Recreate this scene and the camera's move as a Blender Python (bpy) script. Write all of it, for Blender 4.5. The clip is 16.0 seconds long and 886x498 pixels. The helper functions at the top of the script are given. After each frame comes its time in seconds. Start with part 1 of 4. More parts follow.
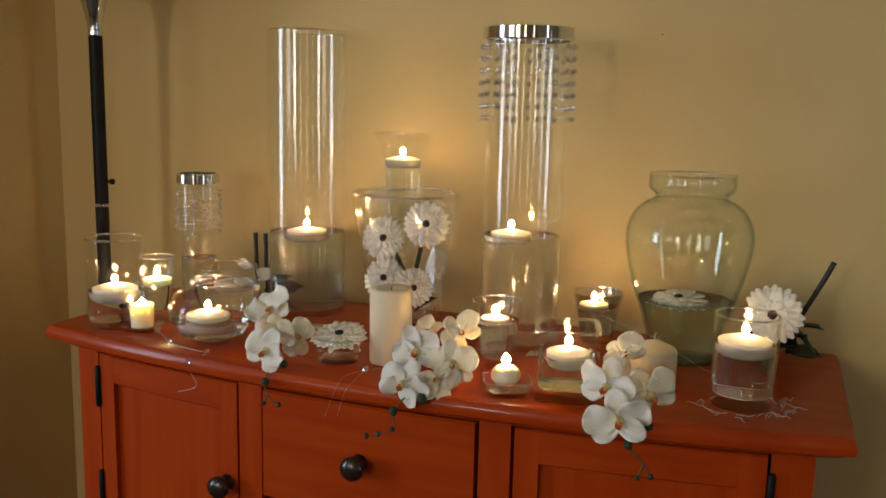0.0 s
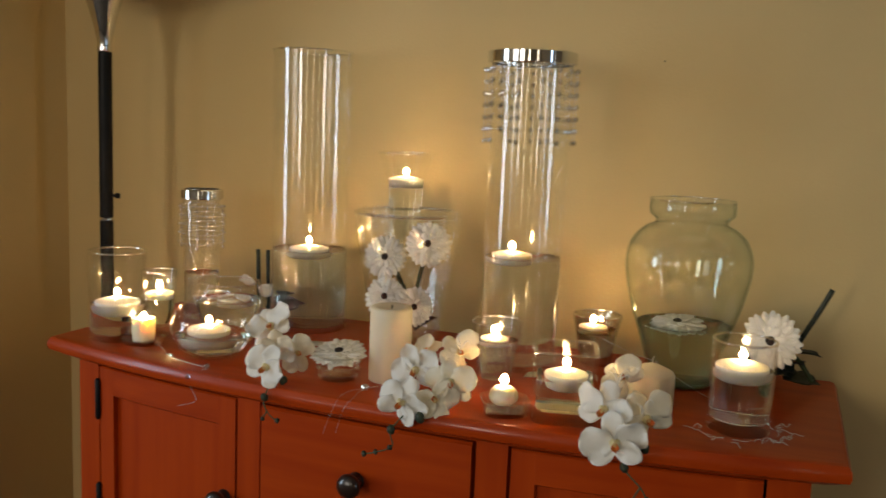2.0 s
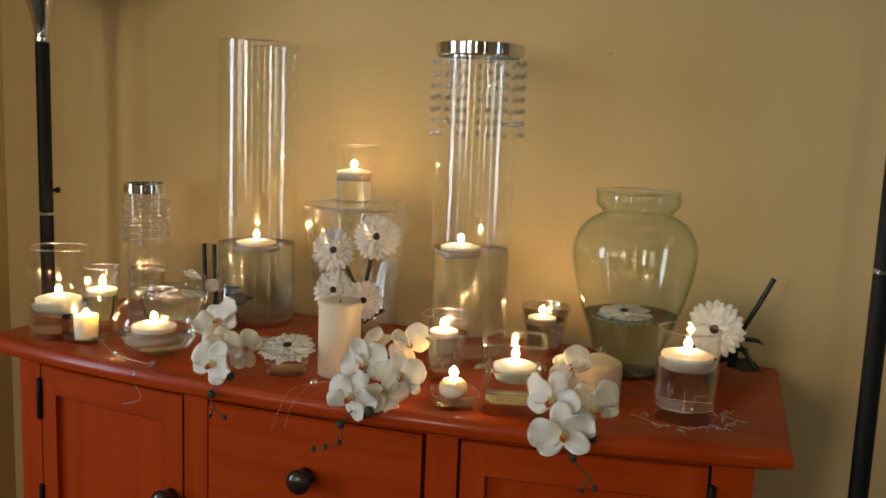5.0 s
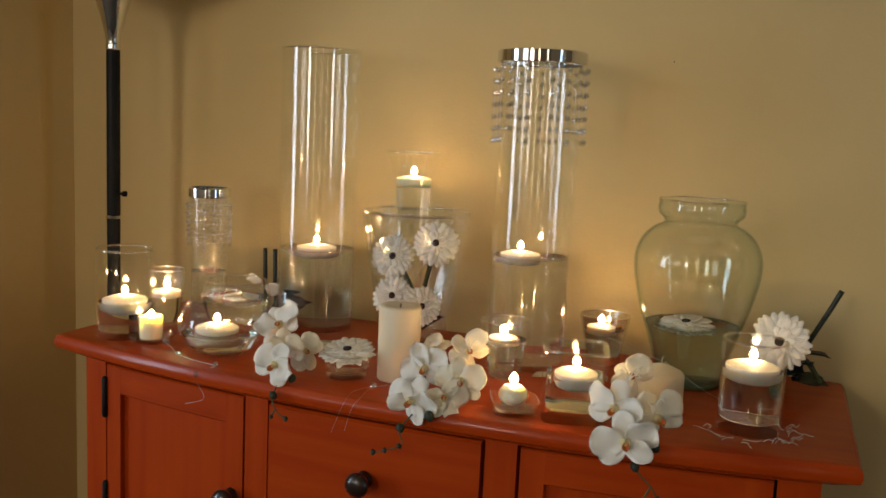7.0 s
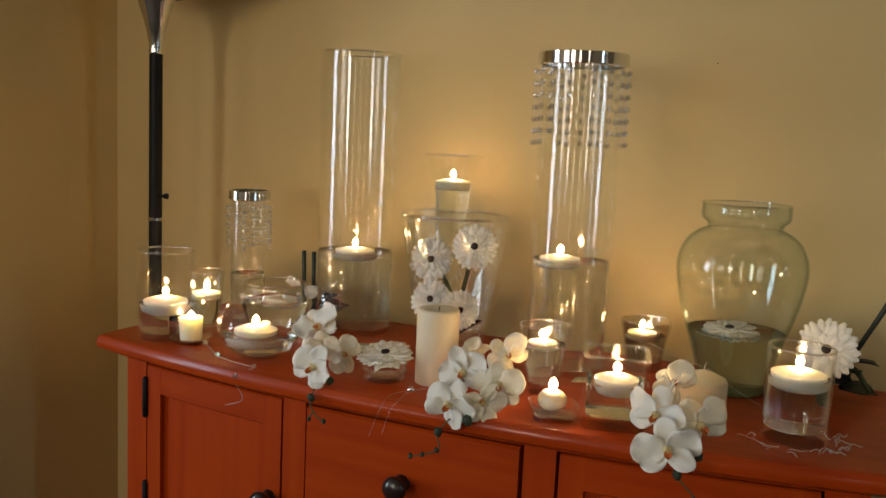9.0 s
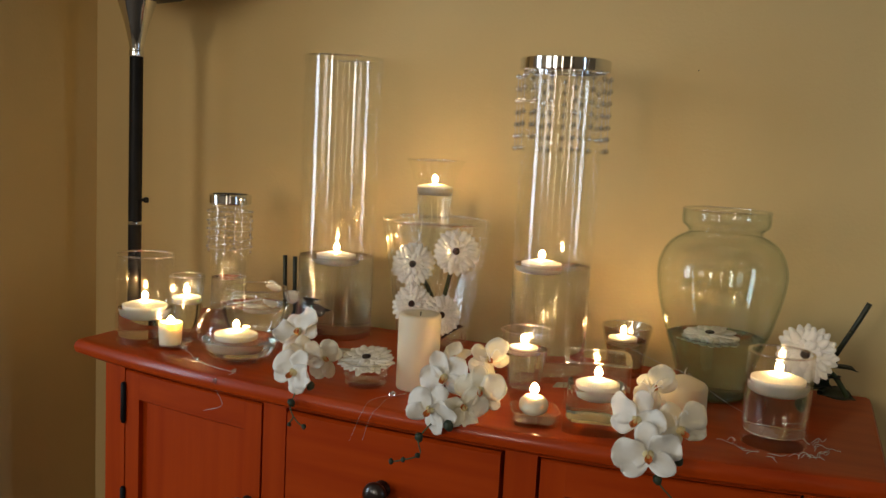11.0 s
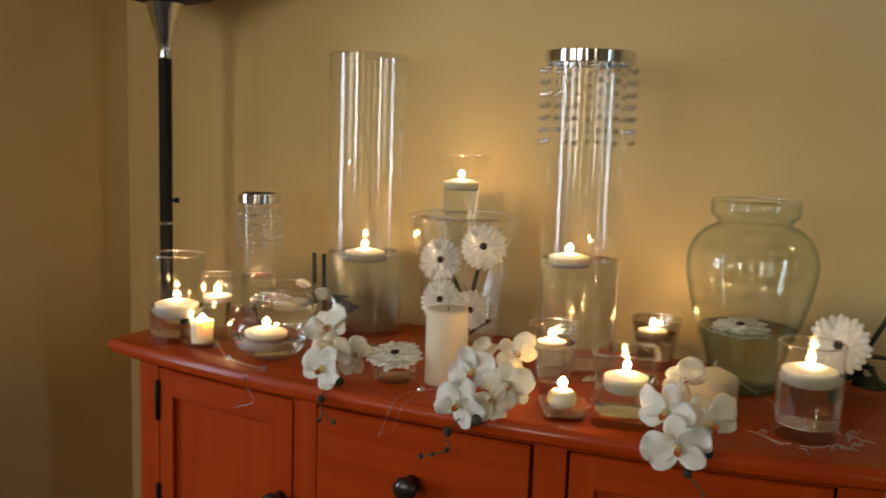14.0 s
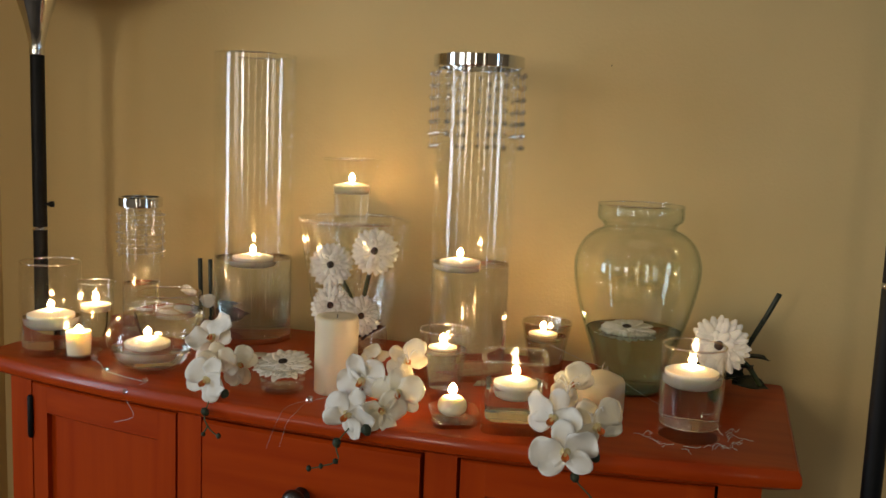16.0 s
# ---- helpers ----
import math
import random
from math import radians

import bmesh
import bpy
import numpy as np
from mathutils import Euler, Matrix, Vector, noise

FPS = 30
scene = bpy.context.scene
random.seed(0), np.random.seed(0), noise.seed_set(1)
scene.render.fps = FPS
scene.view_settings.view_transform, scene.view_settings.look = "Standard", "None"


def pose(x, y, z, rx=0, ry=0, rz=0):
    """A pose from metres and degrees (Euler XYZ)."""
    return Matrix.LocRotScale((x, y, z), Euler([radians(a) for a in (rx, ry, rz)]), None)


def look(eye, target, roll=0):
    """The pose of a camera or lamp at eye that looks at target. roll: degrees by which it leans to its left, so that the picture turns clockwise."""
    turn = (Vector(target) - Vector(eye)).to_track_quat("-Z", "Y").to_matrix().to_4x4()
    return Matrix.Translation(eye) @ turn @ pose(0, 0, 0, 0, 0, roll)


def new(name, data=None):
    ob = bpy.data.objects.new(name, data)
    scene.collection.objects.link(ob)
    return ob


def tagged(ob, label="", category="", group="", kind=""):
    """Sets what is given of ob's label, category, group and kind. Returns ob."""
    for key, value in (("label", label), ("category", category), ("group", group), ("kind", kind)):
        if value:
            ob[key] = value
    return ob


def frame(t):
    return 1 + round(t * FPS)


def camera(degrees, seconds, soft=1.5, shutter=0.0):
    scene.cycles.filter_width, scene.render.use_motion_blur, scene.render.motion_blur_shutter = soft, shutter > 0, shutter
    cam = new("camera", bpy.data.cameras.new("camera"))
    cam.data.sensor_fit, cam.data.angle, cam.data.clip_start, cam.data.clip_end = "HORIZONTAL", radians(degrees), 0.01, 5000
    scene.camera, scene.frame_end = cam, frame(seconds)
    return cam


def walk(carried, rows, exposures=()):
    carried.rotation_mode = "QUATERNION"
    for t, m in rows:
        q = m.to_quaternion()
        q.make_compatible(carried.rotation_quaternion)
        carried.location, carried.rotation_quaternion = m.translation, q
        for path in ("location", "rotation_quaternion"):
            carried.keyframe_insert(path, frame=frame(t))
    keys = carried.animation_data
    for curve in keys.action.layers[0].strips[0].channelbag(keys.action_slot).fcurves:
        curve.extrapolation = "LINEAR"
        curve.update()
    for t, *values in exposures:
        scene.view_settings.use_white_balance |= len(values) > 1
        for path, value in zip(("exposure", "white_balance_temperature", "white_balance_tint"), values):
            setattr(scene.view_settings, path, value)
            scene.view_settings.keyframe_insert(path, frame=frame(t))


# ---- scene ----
cam = camera(52.9, 16.0, 1.5, 0.7)
PATH = [
    (0, (0.006, 0.02, 1.267), (-0.69, 1.867, 0.945), 1.3),
    (0.5, (0.002, 0.012, 1.273), (-0.725, 1.847, 0.949), 1.1),
    (1, (0.004, 0.007, 1.268), (-0.79, 1.817, 0.965), 1.2),
    (1.5, (0.008, 0.004, 1.271), (-0.748, 1.837, 1.008), 2.2),
    (2, (0.011, 0.011, 1.268), (-0.693, 1.862, 0.991), 2.4),
    (2.5, (0.019, 0.017, 1.271), (-0.596, 1.9, 1.001), 2.6),
    (3, (0.027, 0.023, 1.265), (-0.515, 1.931, 1.011), 3.1),
    (3.5, (0.028, 0.024, 1.273), (-0.508, 1.933, 1.014), 2.5),
    (4, (0.029, 0.023, 1.274), (-0.518, 1.93, 1.021), 2.3),
    (4.5, (0.023, 0.018, 1.273), (-0.56, 1.912, 0.997), 2.2),
    (4.7, (0.019, 0.017, 1.272), (-0.569, 1.906, 0.979), 2.2),
    (6.8, (0.0, 0.005, 1.261), (-0.702, 1.858, 0.993), 2.8),
    (7, (-0.002, 0.006, 1.261), (-0.706, 1.858, 0.991), 2.7),
    (7.5, (-0.01, 0.0, 1.265), (-0.826, 1.804, 0.978), 1.4),
    (8, (-0.003, 0.005, 1.258), (-0.843, 1.801, 0.998), 1.8),
    (8.5, (-0.002, 0.009, 1.258), (-0.817, 1.816, 0.997), 2.1),
    (9, (-0.007, 0.013, 1.257), (-0.79, 1.835, 0.994), 2.7),
    (9.5, (-0.006, 0.015, 1.254), (-0.791, 1.837, 0.999), 2.8),
    (10, (-0.005, 0.015, 1.257), (-0.775, 1.844, 1.004), 2.8),
    (12.3, (-0.011, 0.013, 1.251), (-0.749, 1.855, 1.010), 3.2),
    (12.5, (-0.008, 0.017, 1.252), (-0.749, 1.856, 0.991), 3.0),
    (13, (-0.01, 0.01, 1.252), (-0.765, 1.845, 1.007), 2.8),
    (13.5, (-0.014, -0.001, 1.26), (-0.882, 1.779, 0.978), 1.7),
    (14, (0.002, 0.016, 1.254), (-0.811, 1.825, 0.995), 1.9),
    (14.5, (0.0, 0.016, 1.261), (-0.734, 1.86, 1.02), 2.5),
    (15, (0.004, 0.023, 1.258), (-0.688, 1.883, 1.014), 2.4),
    (15.5, (0.009, 0.036, 1.257), (-0.624, 1.917, 1.006), 2.4),
    (16, (0.009, 0.039, 1.264), (-0.595, 1.929, 1.008), 2.3),
]
walk(cam, [(t, look(eye, target, roll)) for t, eye, target, roll in PATH])

# ---- world, windows' light, exposure ----
world = bpy.data.worlds.new("world")
scene.world = world
world.use_nodes = True
wn = world.node_tree.nodes
sky = wn.new("ShaderNodeTexSky")
sky.sky_type, sky.sun_disc = "NISHITA", False
sky.sun_elevation, sky.sun_rotation = radians(35), radians(200)
wn["Background"].inputs["Strength"].default_value = 0.08
world.node_tree.links.new(sky.outputs[0], wn["Background"].inputs["Color"])
scene.view_settings.exposure = 0.0
scene.cycles.transparent_max_bounces = 24

WALL_Y, LEFT_X, ROOM_LEFT, RIGHT_X, REAR_Y, CEIL = 1.575, -1.490, -3.7, 2.8, -3.2, 2.45
DAYLIGHT, PALE_DAYLIGHT, SOFT_DAYLIGHT = (0.50, 0.76, 1.0), (1.0, 0.96, 0.90), (1.0, 0.84, 0.58)
WARM_DAYLIGHT, WEST_DAYLIGHT = (1.0, 0.90, 0.75), (0.68, 0.84, 1.0)
# (centre, normal into the room, width, height, watts, tint)
WINDOWS = [((-2.90, REAR_Y, 1.65), (0, 1, 0), 1.20, 1.2, 11, PALE_DAYLIGHT),
           ((-1.30, REAR_Y, 1.62), (0, 1, 0), 0.50, 1.2, 25, WARM_DAYLIGHT),
           ((0.15, REAR_Y, 1.50), (0, 1, 0), 0.14, 1.7, 6, SOFT_DAYLIGHT),
           ((2.05, REAR_Y, 1.50), (0, 1, 0), 0.14, 1.7, 4, SOFT_DAYLIGHT),
           ((RIGHT_X, -0.25, 1.40), (-1, 0, 0), 0.16, 1.7, 7, DAYLIGHT),
           ((ROOM_LEFT, -0.95, 1.40), (1, 0, 0), 0.80, 1.7, 46, WEST_DAYLIGHT)]
for c, n, w, h, watts, tint in WINDOWS:
    lamp = bpy.data.lights.new("window_daylight", "AREA")
    lamp.shape, lamp.size, lamp.size_y, lamp.energy, lamp.color = "RECTANGLE", w, h, watts, tint
    ob = new("window_daylight", lamp)
    ob.matrix_world = look(Vector(c) - 0.02 * Vector(n), Vector(c) + Vector(n))

# ---- materials ----
def material(name):
    m = bpy.data.materials.new(name)
    m.use_nodes = True
    t = m.node_tree
    return m, t, t.nodes, t.links, t.nodes["Principled BSDF"]


def noise_tex(nodes, links, scale, detail=4.0, stretch=(1, 1, 1), coords="Object"):
    tc, mp, nz = nodes.new("ShaderNodeTexCoord"), nodes.new("ShaderNodeMapping"), nodes.new("ShaderNodeTexNoise")
    mp.inputs["Scale"].default_value = stretch
    nz.inputs["Scale"].default_value, nz.inputs["Detail"].default_value = scale, detail
    links.new(tc.outputs[coords], mp.inputs["Vector"])
    links.new(mp.outputs[0], nz.inputs["Vector"])
    return nz


def ramp(nodes, links, source, stops):
    r = nodes.new("ShaderNodeValToRGB")
    els = r.color_ramp.elements
    while len(els) < len(stops):
        els.new(0.5)
    for e, (p, c) in zip(els, stops):
        e.position, e.color = p, (*c, 1)
    links.new(source, r.inputs["Fac"])
    return r


def bump(nodes, links, height, strength, distance, bsdf):
    b = nodes.new("ShaderNodeBump")
    b.inputs["Strength"].default_value, b.inputs["Distance"].default_value = strength, distance
    links.new(height, b.inputs["Height"])
    links.new(b.outputs[0], bsdf.inputs["Normal"])


def mottled(name, a, b, scale, rough, detail=4.0, stretch=(1, 1, 1), relief=0.0, rel_scale=0, metallic=0.0, sss=0.0, coat=0.0):
    m, t, n, l, p = material(name)
    nz = noise_tex(n, l, scale, detail, stretch)
    r = ramp(n, l, nz.outputs["Fac"], [(0.3, a), (0.7, b)])
    l.new(r.outputs[0], p.inputs["Base Color"])
    p.inputs["Roughness"].default_value, p.inputs["Metallic"].default_value = rough, metallic
    p.inputs["Coat Weight"].default_value = coat
    if sss:
        p.inputs["Subsurface Weight"].default_value = sss
        p.inputs["Subsurface Radius"].default_value = (1.0, 0.8, 0.5)
        p.inputs["Subsurface Scale"].default_value = 0.012
    if relief:
        nz2 = noise_tex(n, l, rel_scale or scale * 6, 3.0)
        bump(n, l, nz2.outputs["Fac"], 0.5, relief, p)
    return m


def wood(name, dark, light, along):
    """Stained, varnished wood with grain running along the axis given."""
    m, t, n, l, p = material(name)
    st = [14.0, 14.0, 14.0]
    st[along] = 0.9
    grain = noise_tex(n, l, 3.0, 7.0, st)
    blotch = noise_tex(n, l, 2.2, 3.0)
    r = ramp(n, l, grain.outputs["Fac"], [(0.2, dark), (0.85, light)])
    mix = n.new("ShaderNodeMix")
    mix.data_type, mix.blend_type = "RGBA", "MULTIPLY"
    mix.inputs["Factor"].default_value = 0.45
    r2 = ramp(n, l, blotch.outputs["Fac"], [(0.3, (0.62, 0.55, 0.5)), (0.7, (1, 1, 1))])
    l.new(r.outputs[0], mix.inputs["A"])
    l.new(r2.outputs[0], mix.inputs["B"])
    l.new(mix.outputs["Result"], p.inputs["Base Color"])
    p.inputs["Roughness"].default_value = 0.36
    p.inputs["Coat Weight"].default_value, p.inputs["Coat Roughness"].default_value = 0.28, 0.14
    p.inputs["Specular IOR Level"].default_value = 0.12
    bump(n, l, grain.outputs["Fac"], 0.25, 0.0006, p)
    return m


def glass(name, tint, gloss, rough=0.05, aniso=0.0, base=0.045, power=5.0):
    """Thin clear glass: what lies behind shows through, mirrored light on top by the angle."""
    m, t, n, l, p = material(name)
    n.remove(p)
    tr, gl, mx, lw = (n.new("ShaderNodeBsdfTransparent"), n.new("ShaderNodeBsdfAnisotropic"), n.new("ShaderNodeMixShader"), n.new("ShaderNodeLayerWeight"))
    tr.inputs["Color"].default_value = (*tint, 1)
    gl.inputs["Color"].default_value = (*gloss, 1) if isinstance(gloss, tuple) else (gloss, gloss, gloss, 1)
    gl.inputs["Roughness"].default_value = rough
    lw.inputs["Blend"].default_value = 0.5
    if aniso:
        gl.inputs["Anisotropy"].default_value, gl.inputs["Rotation"].default_value = aniso, 0.0
        tg = n.new("ShaderNodeTangent")
        tg.direction_type, tg.axis = "RADIAL", "Z"
        l.new(tg.outputs[0], gl.inputs["Tangent"])
    pw, ml = n.new("ShaderNodeMath"), n.new("ShaderNodeMath")
    pw.operation, ml.operation = "POWER", "MULTIPLY_ADD"
    pw.inputs[1].default_value, ml.inputs[1].default_value, ml.inputs[2].default_value = power, 0.85, base
    l.new(lw.outputs["Facing"], pw.inputs[0])
    l.new(pw.outputs[0], ml.inputs[0])
    l.new(ml.outputs[0], mx.inputs[0])
    l.new(tr.outputs[0], mx.inputs[1])
    l.new(gl.outputs[0], mx.inputs[2])
    l.new(mx.outputs[0], n["Material Output"].inputs["Surface"])
    return m


def plain(name, color, rough=0.5, metallic=0.0):
    m, t, n, l, p = material(name)
    p.inputs["Base Color"].default_value = (*color, 1)
    p.inputs["Roughness"].default_value, p.inputs["Metallic"].default_value = rough, metallic
    return m


def flame_material():
    m, t, n, l, p = material("flame")
    n.remove(p)
    em = n.new("ShaderNodeEmission")
    em.inputs["Color"].default_value, em.inputs["Strength"].default_value = (1.0, 0.63, 0.27, 1), 205.0
    l.new(em.outputs[0], n["Material Output"].inputs["Surface"])
    return m


def water_material(name, tint):
    m, t, n, l, p = material(name)
    n.remove(p)
    g = n.new("ShaderNodeBsdfGlass")
    g.inputs["IOR"].default_value, g.inputs["Roughness"].default_value = 1.33, 0.0
    g.inputs["Color"].default_value = (*tint, 1)
    l.new(g.outputs[0], n["Material Output"].inputs["Surface"])
    return m


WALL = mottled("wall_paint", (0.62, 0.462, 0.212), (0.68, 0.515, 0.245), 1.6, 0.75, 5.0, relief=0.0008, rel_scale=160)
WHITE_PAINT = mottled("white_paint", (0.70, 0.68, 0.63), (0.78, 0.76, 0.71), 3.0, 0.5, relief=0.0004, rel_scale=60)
# wall paint darkened for the unseen walls, to lower the room's bounced light
DIMMED_WALL = mottled("dimmed_wall_paint", (0.27, 0.20, 0.12), (0.32, 0.24, 0.15), 1.6, 0.8, 5.0, relief=0.0008, rel_scale=160)
CEILING = mottled("ceiling_paint", (0.48, 0.46, 0.41), (0.54, 0.52, 0.46), 2.0, 0.9, relief=0.001, rel_scale=120)
CARPET = mottled("carpet", (0.045, 0.034, 0.024), (0.075, 0.057, 0.04), 60, 0.95, relief=0.004, rel_scale=400)
WOOD_X = wood("stained_wood_along", (0.37, 0.034, 0.0021), (0.56, 0.073, 0.0056), 0)
WOOD_Z = wood("stained_wood_upright", (0.37, 0.034, 0.0021), (0.56, 0.073, 0.0056), 2)
DARK_WOOD = mottled("dark_wood", (0.018, 0.008, 0.005), (0.03, 0.013, 0.008), 30, 0.28, coat=0.4)
# near-black that paints the shade in the sideboard's gaps; also colours the wall nail
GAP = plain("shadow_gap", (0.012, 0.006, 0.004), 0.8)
BLACK_METAL = mottled("black_enamel", (0.004, 0.004, 0.004), (0.007, 0.007, 0.008), 25, 0.5)
BLACK_METAL.node_tree.nodes["Principled BSDF"].inputs["Specular IOR Level"].default_value = 0.22
CHROME = mottled("chrome", (0.72, 0.73, 0.75), (0.80, 0.81, 0.82), 18, 0.08, metallic=1.0)
BRUSHED = mottled("brushed_steel", (0.62, 0.60, 0.57), (0.72, 0.70, 0.66), 12, 0.22, stretch=(1, 1, 8), metallic=1.0)
GLASS = glass("clear_glass", (0.990, 0.991, 0.987), 1.0, 0.012, base=0.035)
DRAWN_GLASS = glass("drawn_glass", (0.988, 0.99, 0.984), 1.0, 0.075, 0.75, base=0.045)
FOOT_GLASS = glass("foot_glass", (0.45, 0.62, 0.52), 0.8, 0.05, base=0.10)
RIM_GLASS = glass("rim_glass", (0.97, 0.975, 0.965), 1.0, 0.03, base=0.34)
THICK_GLASS = glass("thick_glass", (0.988, 0.990, 0.988), 1.0, 0.02, base=0.06, power=3.2)
GREEN_GLASS = glass("green_glass", (0.978, 0.990, 0.981), (0.50, 0.62, 0.60), 0.02, base=0.06, power=6.0)
SMOKE_GLASS = glass("smoky_glass", (0.83, 0.81, 0.78), 0.95, 0.03, base=0.07)
CRYSTAL = glass("crystal", (0.87, 0.875, 0.89), 1.0, 0.08, base=0.22)
WATER, GREEN_WATER = water_material("water", (0.97, 0.98, 0.96)), water_material("greenish_water", (0.74, 0.80, 0.77))
FLAME = flame_material()
WAX = mottled("white_wax", (0.80, 0.76, 0.66), (0.86, 0.82, 0.73), 22, 0.42, sss=0.5, relief=0.0005, rel_scale=90)
CREAM_WAX = mottled("cream_wax", (0.85, 0.78, 0.56), (0.91, 0.84, 0.64), 22, 0.42, sss=0.35, relief=0.0005, rel_scale=90)
IVORY_WAX = mottled("ivory_wax", (0.79, 0.685, 0.50), (0.85, 0.75, 0.58), 14, 0.5, sss=0.4, relief=0.0008, rel_scale=70)
WICK = plain("charred_wick", (0.02, 0.015, 0.012), 0.9)
PETAL = mottled("white_petal", (0.86, 0.82, 0.73), (0.93, 0.90, 0.83), 40, 0.6, stretch=(1, 1, 0.3), sss=0.08, relief=0.0006, rel_scale=200)
CREAM_PETAL = mottled("cream_petal", (0.80, 0.72, 0.53), (0.89, 0.82, 0.65), 40, 0.6, sss=0.12, relief=0.0006, rel_scale=200)
LIP = mottled("orchid_lip", (0.60, 0.10, 0.02), (0.74, 0.30, 0.06), 120, 0.5)
LIP_YELLOW = mottled("orchid_throat", (0.70, 0.55, 0.22), (0.80, 0.70, 0.45), 120, 0.5)
FLOWER_EYE = mottled("flower_eye", (0.012, 0.008, 0.006), (0.05, 0.03, 0.018), 300, 0.9, relief=0.001, rel_scale=600)
GREEN = mottled("stem_green", (0.035, 0.055, 0.018), (0.07, 0.10, 0.035), 40, 0.55)
BUD = mottled("bud_green", (0.016, 0.026, 0.014), (0.035, 0.05, 0.026), 80, 0.6)
DARK_STEM = mottled("dark_stem", (0.008, 0.013, 0.008), (0.02, 0.03, 0.016), 60, 0.5)
CUT_CRYSTAL = glass("cut_crystal", (0.92, 0.93, 0.95), 1.0, 0.02, base=0.35)
FIBRE = mottled("clear_fibre", (0.50, 0.50, 0.48), (0.68, 0.67, 0.64), 200, 0.25)
RIBBON = mottled("pale_ribbon", (0.55, 0.48, 0.36), (0.62, 0.55, 0.43), 30, 0.45)


# ---- mesh helpers ----
def mesh_of(bm, name, mat, smooth=True):
    me = bpy.data.meshes.new(name)
    bmesh.ops.recalc_face_normals(bm, faces=bm.faces)
    bm.to_mesh(me)
    bm.free()
    me.materials.append(mat)
    if smooth:
        me.shade_smooth()
    return me


def thing(name, m, label, category, group=""):
    ob = new(name)
    ob.empty_display_size = 0.05
    ob.matrix_world = m
    return tagged(ob, label, category, group)


def part(name, bm, mat, parent, label="", smooth=True, m=None):
    ob = new(name, mesh_of(bm, name, mat, smooth))
    ob.parent = parent
    if name in ("glass_body", "water", "chrome_ring", "pole", "door", "joint_ring", "collar"):
        ob.data.set_sharp_from_angle(angle=radians(26))
    if m is not None:
        ob.matrix_basis = m
    if label:
        tagged(ob, label)
    return ob


def solid(name, bm, mat, label, category, m=None, smooth=True, group="", kind=""):
    ob = new(name, mesh_of(bm, name, mat, smooth))
    if m is not None:
        ob.matrix_world = m
    return tagged(ob, label, category, group, kind)


def lathe(profile, segs=48, bm=None, at=(0, 0, 0), wobble=0.0):
    """Turn (radius, height) pairs round z."""
    bm = bm or bmesh.new()
    rings = []
    for r, z in profile:
        if r < 1e-6:
            rings.append([bm.verts.new((at[0], at[1], at[2] + z))])
            continue
        rings.append([bm.verts.new((at[0] + r * math.cos(a) * (1 + wobble * math.sin(3 * a + 40 * z)), at[1] + r * math.sin(a) * (1 + wobble * math.sin(2 * a)), at[2] + z))
                      for a in (2 * math.pi * k / segs for k in range(segs))])
    for a, b in zip(rings, rings[1:]):
        for k in range(segs):
            if len(a) == 1 and len(b) == 1:
                break
            if len(a) == 1:
                bm.faces.new((a[0], b[k], b[(k + 1) % segs]))
            elif len(b) == 1:
                bm.faces.new((a[k], b[0], a[(k + 1) % segs]))
            else:
                bm.faces.new((a[k], b[k], b[(k + 1) % segs], a[(k + 1) % segs]))
    return bm


def box(x0, x1, y0, y1, z0, z1, bevel=0.0, bm=None):
    own = bmesh.new()
    bmesh.ops.create_cube(own, size=1)
    bmesh.ops.transform(own, matrix=Matrix.LocRotScale(((x0 + x1) / 2, (y0 + y1) / 2, (z0 + z1) / 2), None, (x1 - x0, y1 - y0, z1 - z0)), verts=own.verts)
    if bevel:
        bmesh.ops.bevel(own, geom=own.edges[:], offset=bevel, segments=2, profile=0.6, affect="EDGES")
    if bm is None:
        return own
    me = bpy.data.meshes.new("tmp")
    own.to_mesh(me)
    own.free()
    bm.from_mesh(me)
    bpy.data.meshes.remove(me)
    return bm


def tube(points, radius, segs=8, bm=None, taper=1.0):
    """A round rod along the points."""
    bm = bm or bmesh.new()
    pts = [Vector(p) for p in points]
    rings = []
    for i, p in enumerate(pts):
        d = (pts[min(i + 1, len(pts) - 1)] - pts[max(i - 1, 0)]).normalized()
        u = d.orthogonal().normalized() if abs(d.z) > 0.95 else d.cross(Vector((0, 0, 1))).normalized()
        v = d.cross(u)
        r = radius * (1 + (taper - 1) * i / (len(pts) - 1))
        rings.append([bm.verts.new(p + r * (math.cos(a) * u + math.sin(a) * v)) for a in (2 * math.pi * k / segs for k in range(segs))])
    for a, b in zip(rings, rings[1:]):
        for k in range(segs):
            bm.faces.new((a[k], a[(k + 1) % segs], b[(k + 1) % segs], b[k]))
    bm.faces.new(rings[0][::-1])
    bm.faces.new(rings[-1])
    return bm


def smooth_path(points, steps=6):
    """Catmull-Rom through the points."""
    p = [Vector(q) for q in points]
    p = [2 * p[0] - p[1]] + p + [2 * p[-1] - p[-2]]
    out = []
    for i in range(1, len(p) - 2):
        for s in range(steps):
            t = s / steps
            out.append(0.5 * (2 * p[i] + (p[i + 1] - p[i - 1]) * t + (2 * p[i - 1] - 5 * p[i] + 4 * p[i + 1] - p[i + 2]) * t * t
                              + (3 * p[i] - p[i - 1] - 3 * p[i + 1] + p[i + 2]) * t ** 3))
    return out + [p[-2]]


